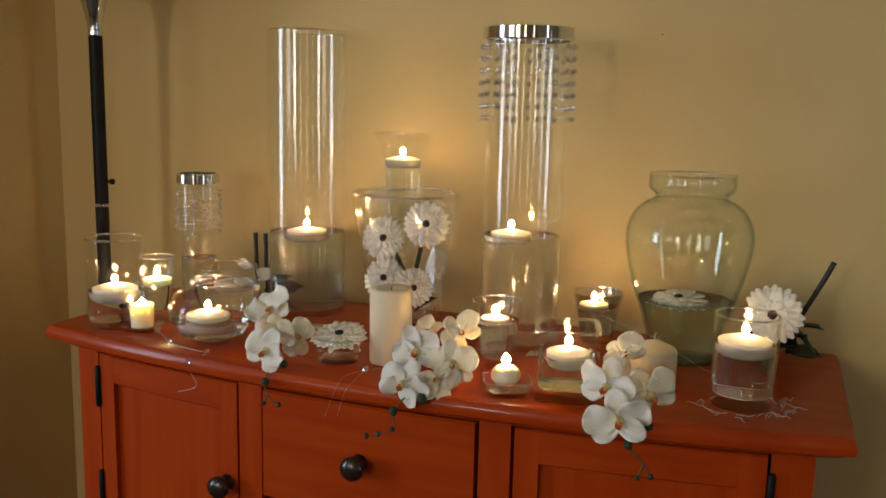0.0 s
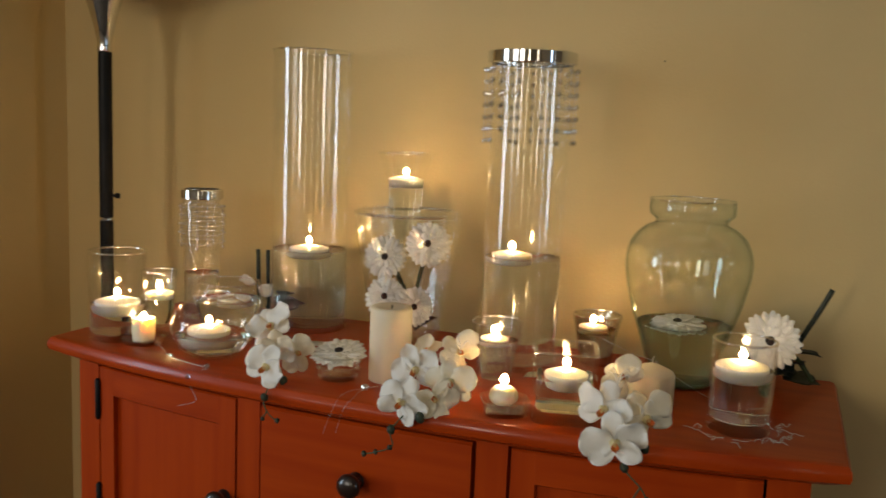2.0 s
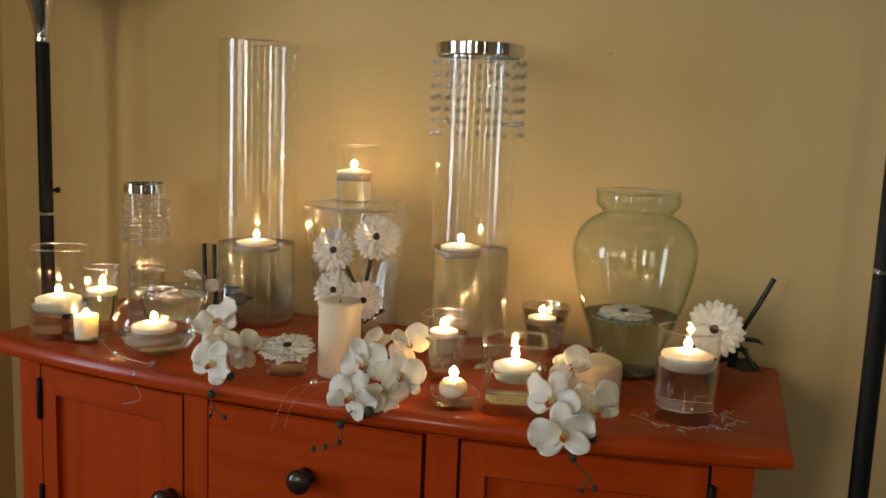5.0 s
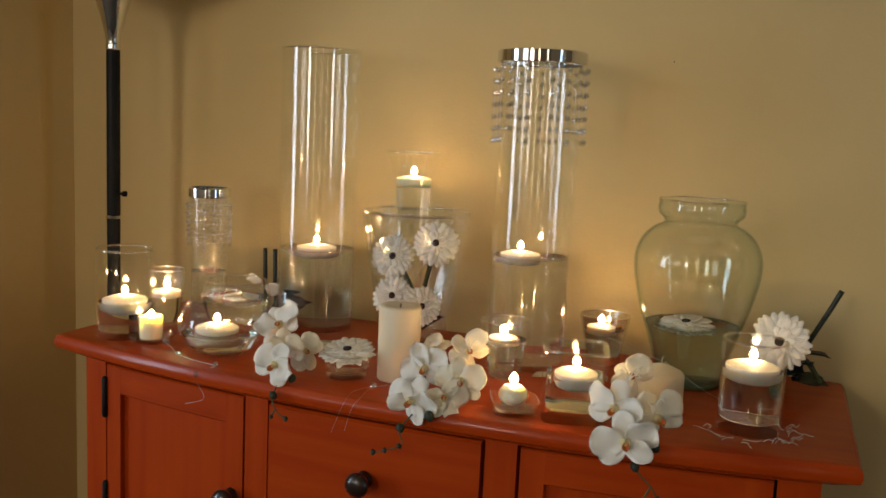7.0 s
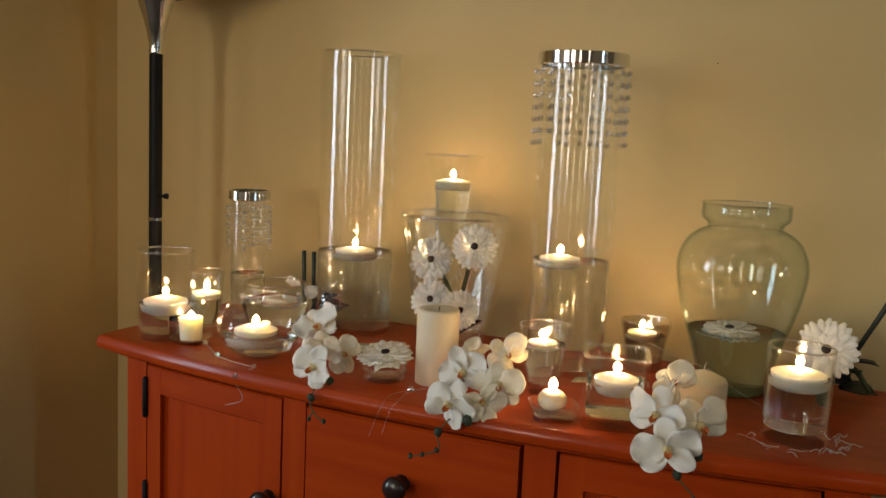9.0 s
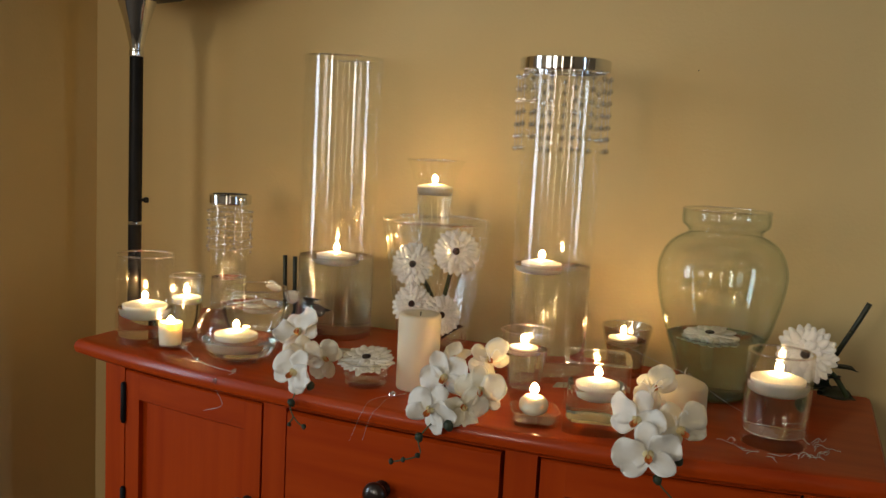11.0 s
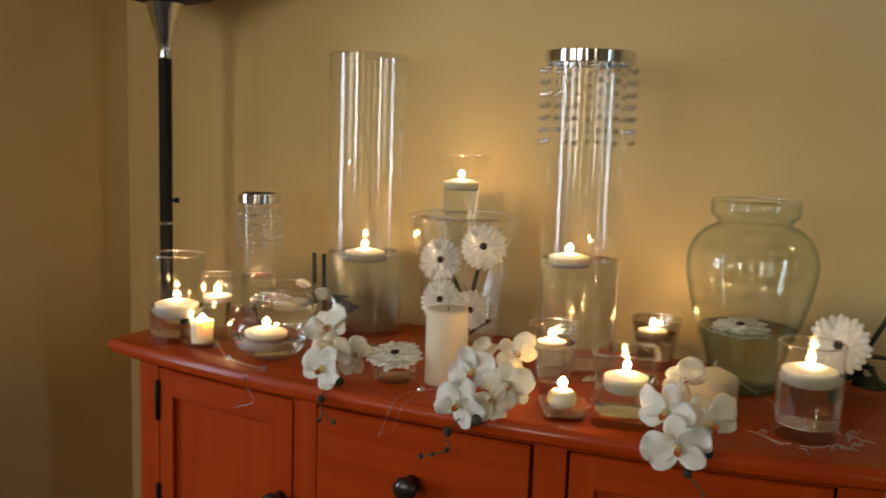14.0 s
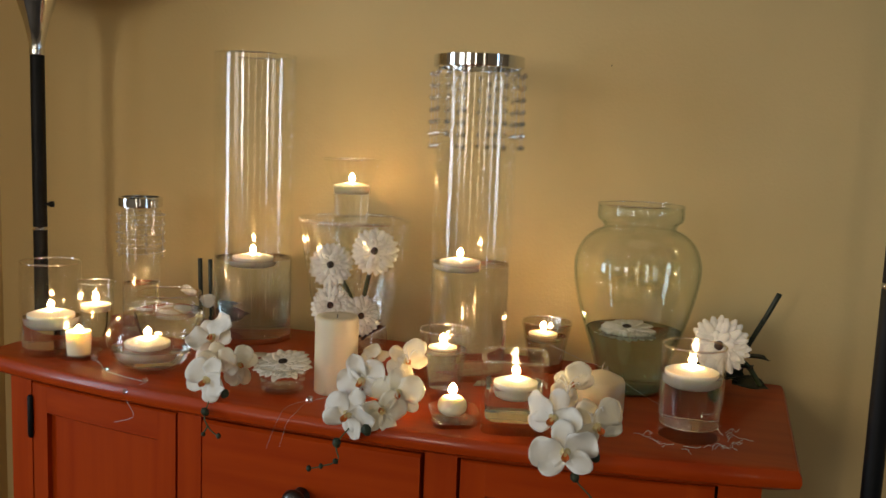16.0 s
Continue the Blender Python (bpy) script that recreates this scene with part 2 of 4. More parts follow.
# ---- the room ----
def wall_with_hole(name, c, n, w, h, lo, hi):
    """A wall along x (n along y) or along y, from lo to hi, with a window opening."""
    bm = bmesh.new()
    T = 0.14
    horiz = abs(n[1]) > 0.5
    face = c[1] if horiz else c[0]
    a = c[0] if horiz else c[1]
    back = face - T * (n[1] if horiz else n[0])
    f0, f1 = min(face, back), max(face, back)
    for u0, u1, z0, z1 in ((lo, a - w / 2, 0, CEIL), (a + w / 2, hi, 0, CEIL), (a - w / 2, a + w / 2, 0, c[2] - h / 2), (a - w / 2, a + w / 2, c[2] + h / 2, CEIL)):
        box(*((u0, u1, f0, f1) if horiz else (f0, f1, u0, u1)), z0, z1, 0, bm)
    return solid(name, bm, DIMMED_WALL, "unseen wall with a window opening, paint darkened to cut bounced light", "wall", smooth=False, kind="structure")


# unseen walls, their colour darkened so that less light bounces back
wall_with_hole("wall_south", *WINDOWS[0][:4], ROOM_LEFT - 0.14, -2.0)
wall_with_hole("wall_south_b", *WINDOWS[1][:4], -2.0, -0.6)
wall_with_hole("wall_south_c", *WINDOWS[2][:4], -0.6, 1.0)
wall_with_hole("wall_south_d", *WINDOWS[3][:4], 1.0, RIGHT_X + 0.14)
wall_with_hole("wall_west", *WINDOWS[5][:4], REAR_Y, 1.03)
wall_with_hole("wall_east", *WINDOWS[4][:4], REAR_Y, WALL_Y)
solid("wall_north", box(LEFT_X - 0.14, RIGHT_X + 0.14, WALL_Y, WALL_Y + 0.14, 0, CEIL), WALL, "ochre painted plaster wall behind the sideboard", "wall", smooth=False, kind="structure")
solid("wall_return", box(LEFT_X - 0.14, LEFT_X, 1.03, WALL_Y, 0, CEIL), WALL, "ochre painted return wall in shade", "wall", smooth=False, kind="structure")
solid("wall_jog", box(ROOM_LEFT - 0.14, LEFT_X - 0.14, 1.03, 1.17, 0, CEIL), WALL, "ochre painted wall section", "wall", smooth=False, kind="structure")
solid("floor", box(ROOM_LEFT - 0.14, RIGHT_X + 0.14, REAR_Y - 0.14, WALL_Y + 0.14, -0.1, 0), CARPET, "brown carpeted floor", "floor", smooth=False, kind="structure")
solid("ceiling", box(ROOM_LEFT - 0.14, RIGHT_X + 0.14, REAR_Y - 0.14, WALL_Y + 0.14, CEIL, CEIL + 0.1), CEILING, "off-white ceiling", "ceiling", smooth=False, kind="structure")
for bx in ((LEFT_X + 0.014, RIGHT_X, WALL_Y - 0.014, WALL_Y - 0.001), (LEFT_X + 0.001, LEFT_X + 0.014, 1.03, WALL_Y - 0.001)):
    solid("baseboard", box(*bx, 0, 0.09, 0.003), WHITE_PAINT, "white painted baseboard along the wall", "baseboard", kind="structure", smooth=False)
for i, (c, n, w, h, watts, tint) in enumerate(WINDOWS):
    rz = {(0, 1): 0, (1, 0): -90, (-1, 0): 90}[n[:2]]
    win = thing("window_%d" % (i + 1), pose(*c, 0, 0, rz), "white framed window letting in cool daylight", "window")
    tagged(win, kind="structure")
    fr = bmesh.new()
    for x0, x1, z0, z1 in ((-w / 2, -w / 2 + 0.05, -h / 2, h / 2), (w / 2 - 0.05, w / 2, -h / 2, h / 2), (-w / 2 + 0.05, w / 2 - 0.05, h / 2 - 0.05, h / 2), (-w / 2 + 0.05, w / 2 - 0.05, -h / 2, -h / 2 + 0.05)):
        box(x0, x1, -0.09, -0.05, z0, z1, 0.004, fr)
    part("window_frame", fr, WHITE_PAINT, win, smooth=False)
    part("window_sill", box(-w / 2 - 0.04, w / 2 + 0.04, -0.05, 0.04, -h / 2 - 0.03, -h / 2, 0.005), WHITE_PAINT, win, smooth=False)
    part("pane", box(-w / 2 + 0.05, w / 2 - 0.05, -0.073, -0.069, -h / 2 + 0.05, h / 2 - 0.05), GLASS, win, smooth=False)

# ---- sideboard ----
TOP = 0.88
SX, SW = -0.516, 0.634            # centre and half width of its top
BACK = WALL_Y - 0.02
FRONT_MID, FRONT_END = 1.090, 1.158


def front(x, inset=0.0):
    """The bowed front line."""
    u = min(1.0, abs(x - SX) / SW)
    return FRONT_MID + (FRONT_END - FRONT_MID) * u ** 2.2 - 0.012 * (x - SX) + inset


def bowed(x0, x1, z0, z1, inset, thick, segs=16, edge=0.0):
    """A panel that follows the bowed front: its face lies inset behind the front line."""
    bm = bmesh.new()
    cols = []
    e = edge
    for k in range(segs + 1):
        x = x0 + (x1 - x0) * k / segs
        y = front(x, inset)
        prof = [(y + thick, z0), (y + e, z0), (y, z0 + e), (y, z1 - e), (y + e, z1), (y + thick, z1)] if e else [(y + thick, z0), (y, z0), (y, z1), (y + thick, z1)]
        cols.append([bm.verts.new((x, yy, zz)) for yy, zz in prof])
    m = len(cols[0])
    for a, b in zip(cols, cols[1:]):
        for j in range(m):
            bm.faces.new((a[j], b[j], b[(j + 1) % m], a[(j + 1) % m]))
    bm.faces.new(cols[0][::-1])
    bm.faces.new(cols[-1])
    return bm


def sideboard():
    sb = thing("sideboard", pose(SX, 1.35, 0), "orange-red stained wooden sideboard with a bowed front", "sideboard")
    off = Matrix.Translation((-SX, -1.35, 0))

    def p(name, bm, mat, label="", smooth=False, parent=None):
        return part(name, bm, mat, parent or sb, label, smooth, None if parent else off)
    # top: moulded edge swept along the left side, the bow and the right side
    outline = [(SX - SW, BACK)] + [(SX - SW + 2 * SW * k / 40, front(SX - SW + 2 * SW * k / 40)) for k in range(41)] + [(SX + SW, BACK)]
    bm = bmesh.new()
    rows = []
    for inset, z in ((0.034, TOP - 0.036), (0.026, TOP - 0.034), (0.016, TOP - 0.031), (0.010, TOP - 0.027), (0.002, TOP - 0.023), (0.0, TOP - 0.016), (0.001, TOP - 0.008), (0.005, TOP - 0.002), (0.010, TOP)):
        ring = []
        for x, y in outline:
            sx = inset if x < SX - SW + 1e-6 else -inset if x > SX + SW - 1e-6 else 0
            ring.append(bm.verts.new((x + sx, y + (inset if y < BACK else 0), z)))
        rows.append(ring)
    for a, b in zip(rows, rows[1:]):
        for k in range(len(a)):
            bm.faces.new((a[k], a[(k + 1) % len(a)], b[(k + 1) % len(a)], b[k]))
    bm.faces.new(rows[0][::-1])
    bm.faces.new(rows[-1])
    top = p("top", bm, WOOD_X, "polished orange-red top with a moulded edge", True)
    top.data.set_sharp_from_angle(angle=radians(32))
    L, R = SX - SW + 0.043, SX + SW - 0.043
    Z1 = TOP - 0.036
    for x0, x1 in ((L, L + 0.02), (R - 0.02, R)):
        p("side_panel", box(x0, x1, 1.23, BACK - 0.01, 0.06, Z1, 0.002), WOOD_Z)
    p("back_panel", box(L + 0.02, R - 0.02, BACK - 0.012, BACK - 0.002, 0.08, Z1), WOOD_Z)
    for x0, x1 in ((L, L + 0.052), (R - 0.052, R)):
        p("post", bowed(x0, x1, 0.0, Z1, 0.040, 0.045, 3, 0.003), WOOD_Z)
    for x0, x1 in ((-0.746, -0.704), (-0.354, -0.309)):
        p("stile", bowed(x0, x1, 0.085, Z1, 0.040, 0.022, 3, 0.0015), WOOD_Z)
    for x0, x1 in ((L + 0.052, -0.746), (-0.704, -0.354), (-0.309, R - 0.052)):
        p("rail", bowed(x0, x1, 0.06, 0.105, 0.040, 0.022, 8, 0.0015), WOOD_X)
        p("rail", bowed(x0, x1, Z1 - 0.005, Z1, 0.040, 0.022, 8), WOOD_X)
        # added sheet behind the fronts, its black standing in for shade in the gaps
        p("gap_shade_sheet", bowed(x0, x1, 0.105, Z1 - 0.005, 0.066, 0.01, 8), GAP, "near-black sheet painted as the shade round the doors and drawers")
    # doors, framed with a recessed panel
    for x0, x1, hinge_x, knob_x in ((L + 0.055, -0.750, L + 0.050, -0.771), (-0.304, R - 0.056, R - 0.052, -0.279)):
        z0, z1 = 0.110, Z1 - 0.008
        door = p("door", bowed(x0 + 0.033, x1 - 0.033, z0 + 0.047, z1 - 0.047, 0.050, 0.008, 10), WOOD_Z, "door with a recessed panel")
        door.matrix_basis = off
        for a, b in ((x0, x0 + 0.034), (x1 - 0.034, x1)):
            part("door_stile", bowed(a, b, z0, z1, 0.040, 0.02, 4, 0.0025), WOOD_Z, door, smooth=False)
        for a, b in ((z0, z0 + 0.048), (z1 - 0.048, z1)):
            part("door_rail", bowed(x0 + 0.034, x1 - 0.034, a, b, 0.0402, 0.02, 10, 0.0025), WOOD_X, door, smooth=False)
        part("knob", knob_mesh(), DARK_WOOD, door, "dark turned wooden knob", True, pose(knob_x, front(knob_x, 0.040), 0.672, 90))
        for z in (0.778, 0.592, 0.2):
            part("hinge", lathe([(0, -0.036), (0.003, -0.036), (0.005, -0.032), (0.005, 0.032), (0.003, 0.036), (0, 0.036)], 10), BLACK_METAL, door, "black hinge", True, pose(hinge_x + 0.002, front(hinge_x, 0.037), z))
    # drawers
    for z0, z1 in ((0.664, Z1 - 0.008), (0.479, 0.656), (0.294, 0.471), (0.110, 0.286)):
        dr = p("drawer", bowed(-0.699, -0.359, z0, z1, 0.036, 0.022, 14, 0.004), WOOD_X)
        part("knob", knob_mesh(), DARK_WOOD, dr, "dark turned wooden knob", True, pose(-0.533, front(-0.533, 0.036), (z0 + z1) / 2, 90))
    return sb


def knob_mesh():
    return lathe([(0.013, 0), (0.011, 0.004), (0.0075, 0.009), (0.009, 0.013), (0.0155, 0.018), (0.0185, 0.024), (0.0175, 0.029), (0.012, 0.033), (0.005, 0.035), (0, 0.0352)], 24)


sideboard()


# ---- floor lamps ----
def floor_lamp(x, y, joint, cone, label, pole_r, switch=None, rod=False):
    lp = thing("floor_lamp", pose(x, y, 0), label, "lamp", "pair of floor lamps")
    part("base", lathe([(0, 0), (0.094, 0), (0.096, 0.008), (0.091, 0.018), (0.06, 0.026), (0.02, 0.034), (0.016, 0.05), (0, 0.05)], 40), BLACK_METAL, lp)
    part("pole", lathe([(pole_r, 0.04), (pole_r, joint - 0.002)], 24), BLACK_METAL, lp, "black lower pole")
    part("joint_ring", lathe([(pole_r, joint - 0.003), (pole_r + 0.001, joint - 0.002), (pole_r + 0.001, joint + 0.002), (pole_r, joint + 0.003)], 24), CHROME, lp, "thin chrome ring")
    part("pole", lathe([(pole_r, joint + 0.002), (pole_r, cone)], 24), BLACK_METAL, lp, "black upper pole")
    part("collar", lathe([(pole_r, cone - 0.002), (pole_r + 0.001, cone), (pole_r + 0.001, cone + 0.008), (pole_r, cone + 0.010), (pole_r, cone + 0.012), (pole_r + 0.003, cone + 0.03), (pole_r + 0.010, cone + 0.06), (pole_r + 0.018, cone + 0.085), (0.0355, cone + 0.102), (0, cone + 0.104)], 32), CHROME, lp, "flared chrome collar")
    b = cone + 0.100
    part("bowl_shade", lathe([(0.02, b), (0.05, b + 0.004), (0.085, b + 0.012), (0.12, b + 0.028), (0.15, b + 0.052), (0.172, b + 0.085), (0.175, b + 0.088), (0.172, b + 0.089), (0.147, b + 0.056), (0.115, b + 0.032), (0.02, b + 0.008)], 48), BLACK_METAL, lp, "black bowl-shaped uplight shade")
    if switch:
        part("switch", lathe([(0.003, 0), (0.003, 0.008), (0.0055, 0.009), (0.0055, 0.016), (0, 0.017)], 12), BLACK_METAL, lp, "small black switch knob", True, pose(pole_r * 0.9, 0, switch, 0, 90, 20))
    if rod:
        part("switch", tube([(-pole_r * 0.8, 0, cone + 0.045), (-0.045, -0.004, cone + 0.047)], 0.0016, 8), CHROME, lp, "thin chrome switch rod")


floor_lamp(-1.2134, 1.385, 1.0596, 1.3794, "black floor lamp with a chrome collar beside the sideboard", 0.0126, switch=1.1054)
floor_lamp(0.201, 1.200, 1.106, 1.406, "black floor lamp with a thin chrome switch rod", 0.0118, rod=True)


# ---- candles and vessels ----
def flame_mesh(h=0.0135):
    return lathe([(0, 0), (h * 0.21, h * 0.05), (h * 0.34, h * 0.20), (h * 0.39, h * 0.38), (h * 0.35, h * 0.58), (h * 0.22, h * 0.79), (h * 0.08, h * 0.94), (0, h)], 16)


def candle_top(parent, z, dx=0.0, h=0.0135):
    part("wick", tube([(dx, 0, z - 0.002), (dx, 0, z + 0.004), (dx + 0.001, 0, z + 0.007)], 0.0008, 6), WICK, parent)
    part("flame", flame_mesh(h), FLAME, parent, "lit candle flame", True, pose(dx, 0, z + 0.003))


def floating_candle(x, y, z, r, label, mat=None, h=None, lit=True):
    """z: the water line, on which it floats."""
    h = h or r * 0.62
    c = thing("floating_candle", pose(x, y, z, 0, 0, random.uniform(0, 360)), label, "candle", "floating candles")
    part("wax", lathe([(0, -h * 0.64), (r * 0.66, -h * 0.62), (r * 0.84, -h * 0.52), (r * 0.93, -h * 0.30), (r * 0.98, -h * 0.02), (r * 0.99, h * 0.13), (r * 0.97, h * 0.165), (r * 0.93, h * 0.13), (r * 0.88, h * 0.15), (r * 0.70, h * 0.27), (r * 0.38, h * 0.37), (r * 0.24, h * 0.39), (0, h * 0.37)], 40), mat or WAX, c)
    if lit:
        candle_top(c, h * 0.38)
    return c


def curved(profile, steps=5):
    """The profile drawn as a smooth curve."""
    return [(q.x, q.y) for q in smooth_path([Vector((r, z, 0)) for r, z in profile], steps)]


def vessel(name, x, y, z, outer, wall, base, label, category, mat, rz=0.0, segs=64, group=""):
    """A glass of revolution: outer profile from the foot up, wall and base thickness."""
    v = thing(name, pose(x, y, z, 0, 0, rz), label, category, group)
    foot = float(np.interp(base, [q[1] for q in outer], [q[0] for q in outer]))
    inner = [(foot - wall - 0.002, base), (foot - wall, base + 0.002)] + [(max(r - wall, 0.001), zz) for r, zz in outer if zz > base + 0.003]
    prof = [(0, 0)] + outer + [(outer[-1][0] - wall * 0.5, outer[-1][1] + wall * 0.4)] + inner[::-1] + [(0, base)]
    part("glass_body", lathe(prof, segs), mat, v)
    rr, rz2, q = outer[-1][0] - wall * 0.5, outer[-1][1] + wall * 0.3, wall * 0.62
    part("rim", lathe([(rr + q * math.cos(a), rz2 + q * math.sin(a)) for a in (2 * math.pi * k / 8 for k in range(9))], segs), RIM_GLASS, v, "rounded glass rim")
    return v


def fill(v, inner, level, base, mat=None):
    """Water inside a vessel, open where it meets the glass bottom; inner: (radius, height) pairs of the inside."""
    prof = [(r - 0.0006, max(z, base + 0.0006)) for r, z in inner if z < level] + [(inner[-1][0] - 0.0006, level), (inner[-1][0] - 0.003, level - 0.0006), (0, level - 0.0006)]
    part("water", lathe(prof, 48), mat or WATER, v, "clear water")


def bead_mesh(size):
    bm = bmesh.new()
    bmesh.ops.create_icosphere(bm, subdivisions=2, radius=size)
    return mesh_of(bm, "bead", CRYSTAL, False)


def strand(parent, pts, mesh, closed=False):
    """A thread with a bead at every point, each an object on one mesh."""
    th = part("bead_strand", tube([Vector(q) for q in pts] + ([Vector(pts[0])] if closed else []), 0.0004, 5), FIBRE, parent, "strand of clear crystal beads")
    for k, q in enumerate(pts):
        ob = new("bead", mesh)
        ob.parent = th
        ob.matrix_basis = pose(*q, 40 * k, 25 * k, 33 * k)


def ring(parent, r, z0, z1):
    part("chrome_ring", lathe([(r, z0), (r + 0.0025, z0 + 0.0015), (r + 0.0025, z1 - 0.0015), (r, z1), (r - 0.004, z1), (r - 0.004, z0), (r, z0)], 56), CHROME, parent, "polished chrome band")


def straight(r, h, foot=0.004):
    return [(r - foot, 0.0), (r - 0.001, 0.0015), (r, foot), (r, h * 0.33), (r, h * 0.66), (r, h)]


# tall cylinders
T1 = (-0.808, 1.463)
v = vessel("tall_cylinder_vase", *T1, TOP, straight(0.0725, 0.508), 0.0032, 0.010, "tall clear glass cylinder vase half filled with water", "vase", DRAWN_GLASS)
fill(v, straight(0.0693, 0.148), 0.148, 0.010)
floating_candle(T1[0] + 0.006, T1[1] - 0.012, TOP + 0.148, 0.037, "lit white floating candle in the tall cylinder vase")
T2 = (-0.380, 1.405)
v = vessel("tall_cylinder_vase", *T2, TOP, straight(0.0655, 0.495), 0.0032, 0.010, "tall glass cylinder vase with a chrome rim and crystal beads", "vase", DRAWN_GLASS)
fill(v, straight(0.0623, 0.180), 0.180, 0.010)
ring(v, 0.0688, 0.487, 0.507)
bead = bead_mesh(0.0047)
for k in range(15):
    a = 2 * math.pi * (k + 0.35) / 15 + random.uniform(-0.09, 0.09)
    n = 7 - (k % 4 == 2)
    strand(v, [(0.0725 * math.cos(a), 0.0725 * math.sin(a), 0.4785 - 0.0186 * q - 0.001 * (k % 3)) for q in range(n)], bead)
floating_candle(T2[0] - 0.016, T2[1] - 0.006, TOP + 0.180, 0.033, "lit white floating candle in the beaded tall vase")

# small beaded vase
v = vessel("beaded_vase", -1.004, 1.402, TOP, straight(0.035, 0.240), 0.0028, 0.008, "small glass vase with a chrome rim and bead swags", "vase", DRAWN_GLASS)
fill(v, straight(0.0322, 0.093), 0.093, 0.008)
ring(v, 0.0365, 0.232, 0.250)
bead, large_bead = bead_mesh(0.0019), bead_mesh(0.0036)
for k in range(5):
    strand(v, [(0.0415 * math.cos(a), 0.0415 * math.sin(a), 0.219 - 0.0170 * k - 0.0014 * math.sin(2 * a + k)) for a in (2 * math.pi * q / 28 for q in range(28))], bead, True)
for k in range(4):
    a = 2 * math.pi * k / 4 + 0.4
    strand(v, [(0.0388 * math.cos(a), 0.0388 * math.sin(a), 0.2105 - 0.0170 * q) for q in range(5)], large_bead)

# flared candle vase behind the tapered one
FV = (-0.622, 1.475)
v = vessel("flared_vase", *FV, TOP, [(0.050, 0), (0.052, 0.003), (0.048, 0.010), (0.022, 0.022), (0.020, 0.05), (0.024, 0.12), (0.030, 0.20), (0.033, 0.26), (0.036, 0.29), (0.044, 0.315), (0.052, 0.334)], 0.0028, 0.03, "tall clear footed vase with a flared rim and water", "vase", GLASS)
fill(v, [(0.016, 0.04), (0.021, 0.12), (0.027, 0.20), (0.0302, 0.26), (0.0325, 0.285)], 0.287, 0.034)
floating_candle(*FV, TOP + 0.286, 0.031, "lit white floating candle in the flared vase")

# tapered vase with daisies
TV = (-0.600, 1.443)
v = vessel("tapered_vase", *TV, TOP, [(0.052, 0), (0.056, 0.002), (0.058, 0.006), (0.067, 0.06), (0.081, 0.14), (0.096, 0.231)], 0.006, 0.018, "wide tapered clear glass vase holding white daisies", "vase", THICK_GLASS)

# big bellied vase
BV = (-0.119, 1.428)
v = vessel("bellied_vase", *BV, TOP, curved([(0.0489, 0), (0.0528, 0.0028), (0.0537, 0.0178), (0.0567, 0.0369), (0.0684, 0.075), (0.0811, 0.1131), (0.0909, 0.1511), (0.0962, 0.1845), (0.0943, 0.2084), (0.084, 0.2312), (0.0684, 0.2455), (0.0567, 0.2512), (0.0547, 0.255), (0.0576, 0.2607), (0.0635, 0.2655), (0.0655, 0.275), (0.0645, 0.2845), (0.0664, 0.2883)]), 0.0022, 0.012, "large bellied pale green glass vase with a flower in water", "vase", GREEN_GLASS)
fill(v, [(0.049, 0.010), (0.0505, 0.02), (0.0532, 0.038), (0.0645, 0.076), (0.0722, 0.094)], 0.095, 0.012, GREEN_WATER)
part("thick_foot", lathe([(0, 0.0012), (0.046, 0.0012), (0.0505, 0.004), (0.0515, 0.008), (0.048, 0.011), (0, 0.0112)], 48), FOOT_GLASS, v, "thick dark green glass foot")

# low glasses
CA = (-1.043, 1.219)
v = vessel("cylinder_glass", *CA, TOP, straight(0.0480, 0.150), 0.003, 0.012, "clear cylinder glass with water and a candle", "vase", GLASS)
fill(v, straight(0.0450, 0.060), 0.060, 0.012)
floating_candle(CA[0] + 0.003, CA[1] - 0.0045, TOP + 0.061, 0.0375, "lit white floating candle in a cylinder glass", h=0.030)

VB = (-1.001, 1.276)
v = vessel("votive_glass", *VB, TOP, [(0.026, 0), (0.028, 0.003), (0.026, 0.010), (0.018, 0.018), (0.024, 0.030), (0.027, 0.045), (0.028, 0.07), (0.031, 0.112)], 0.0026, 0.014, "small clear footed votive glass with a candle", "glass", GLASS)
fill(v, [(0.016, 0.02), (0.021, 0.030), (0.0243, 0.045), (0.0252, 0.068)], 0.070, 0.018)
floating_candle(*VB, TOP + 0.072, 0.0245, "small lit white candle in a footed votive glass")

FB = (-0.831, 1.197)
v = vessel("fish_bowl", *FB, TOP, curved([(0.028, 0), (0.036, 0.003), (0.053, 0.015), (0.0645, 0.034), (0.0685, 0.051), (0.0645, 0.068), (0.053, 0.083), (0.040, 0.092), (0.034, 0.096), (0.0345, 0.101)]), 0.0028, 0.006, "round clear glass fish bowl with a floating candle", "bowl", GLASS)
fill(v, [(0.032, 0.006), (0.0495, 0.015), (0.0620, 0.036)], 0.038, 0.006)
floating_candle(FB[0] - 0.009, FB[1], TOP + 0.040, 0.035, "lit white floating candle in the fish bowl", h=0.028)

v = vessel("glass_bowl", -0.905, 1.345, TOP, [(0.030, 0), (0.036, 0.003), (0.052, 0.022), (0.060, 0.045), (0.062, 0.066), (0.058, 0.085), (0.055, 0.092)], 0.0028, 0.006, "round clear glass bowl standing behind the fish bowl", "bowl", GLASS)
fill(v, [(0.033, 0.006), (0.049, 0.022), (0.057, 0.045), (0.059, 0.060)], 0.062, 0.006)
floating_candle(-0.893, 1.345, TOP + 0.063, 0.030, "unlit white floating candle in a glass bowl", lit=False)

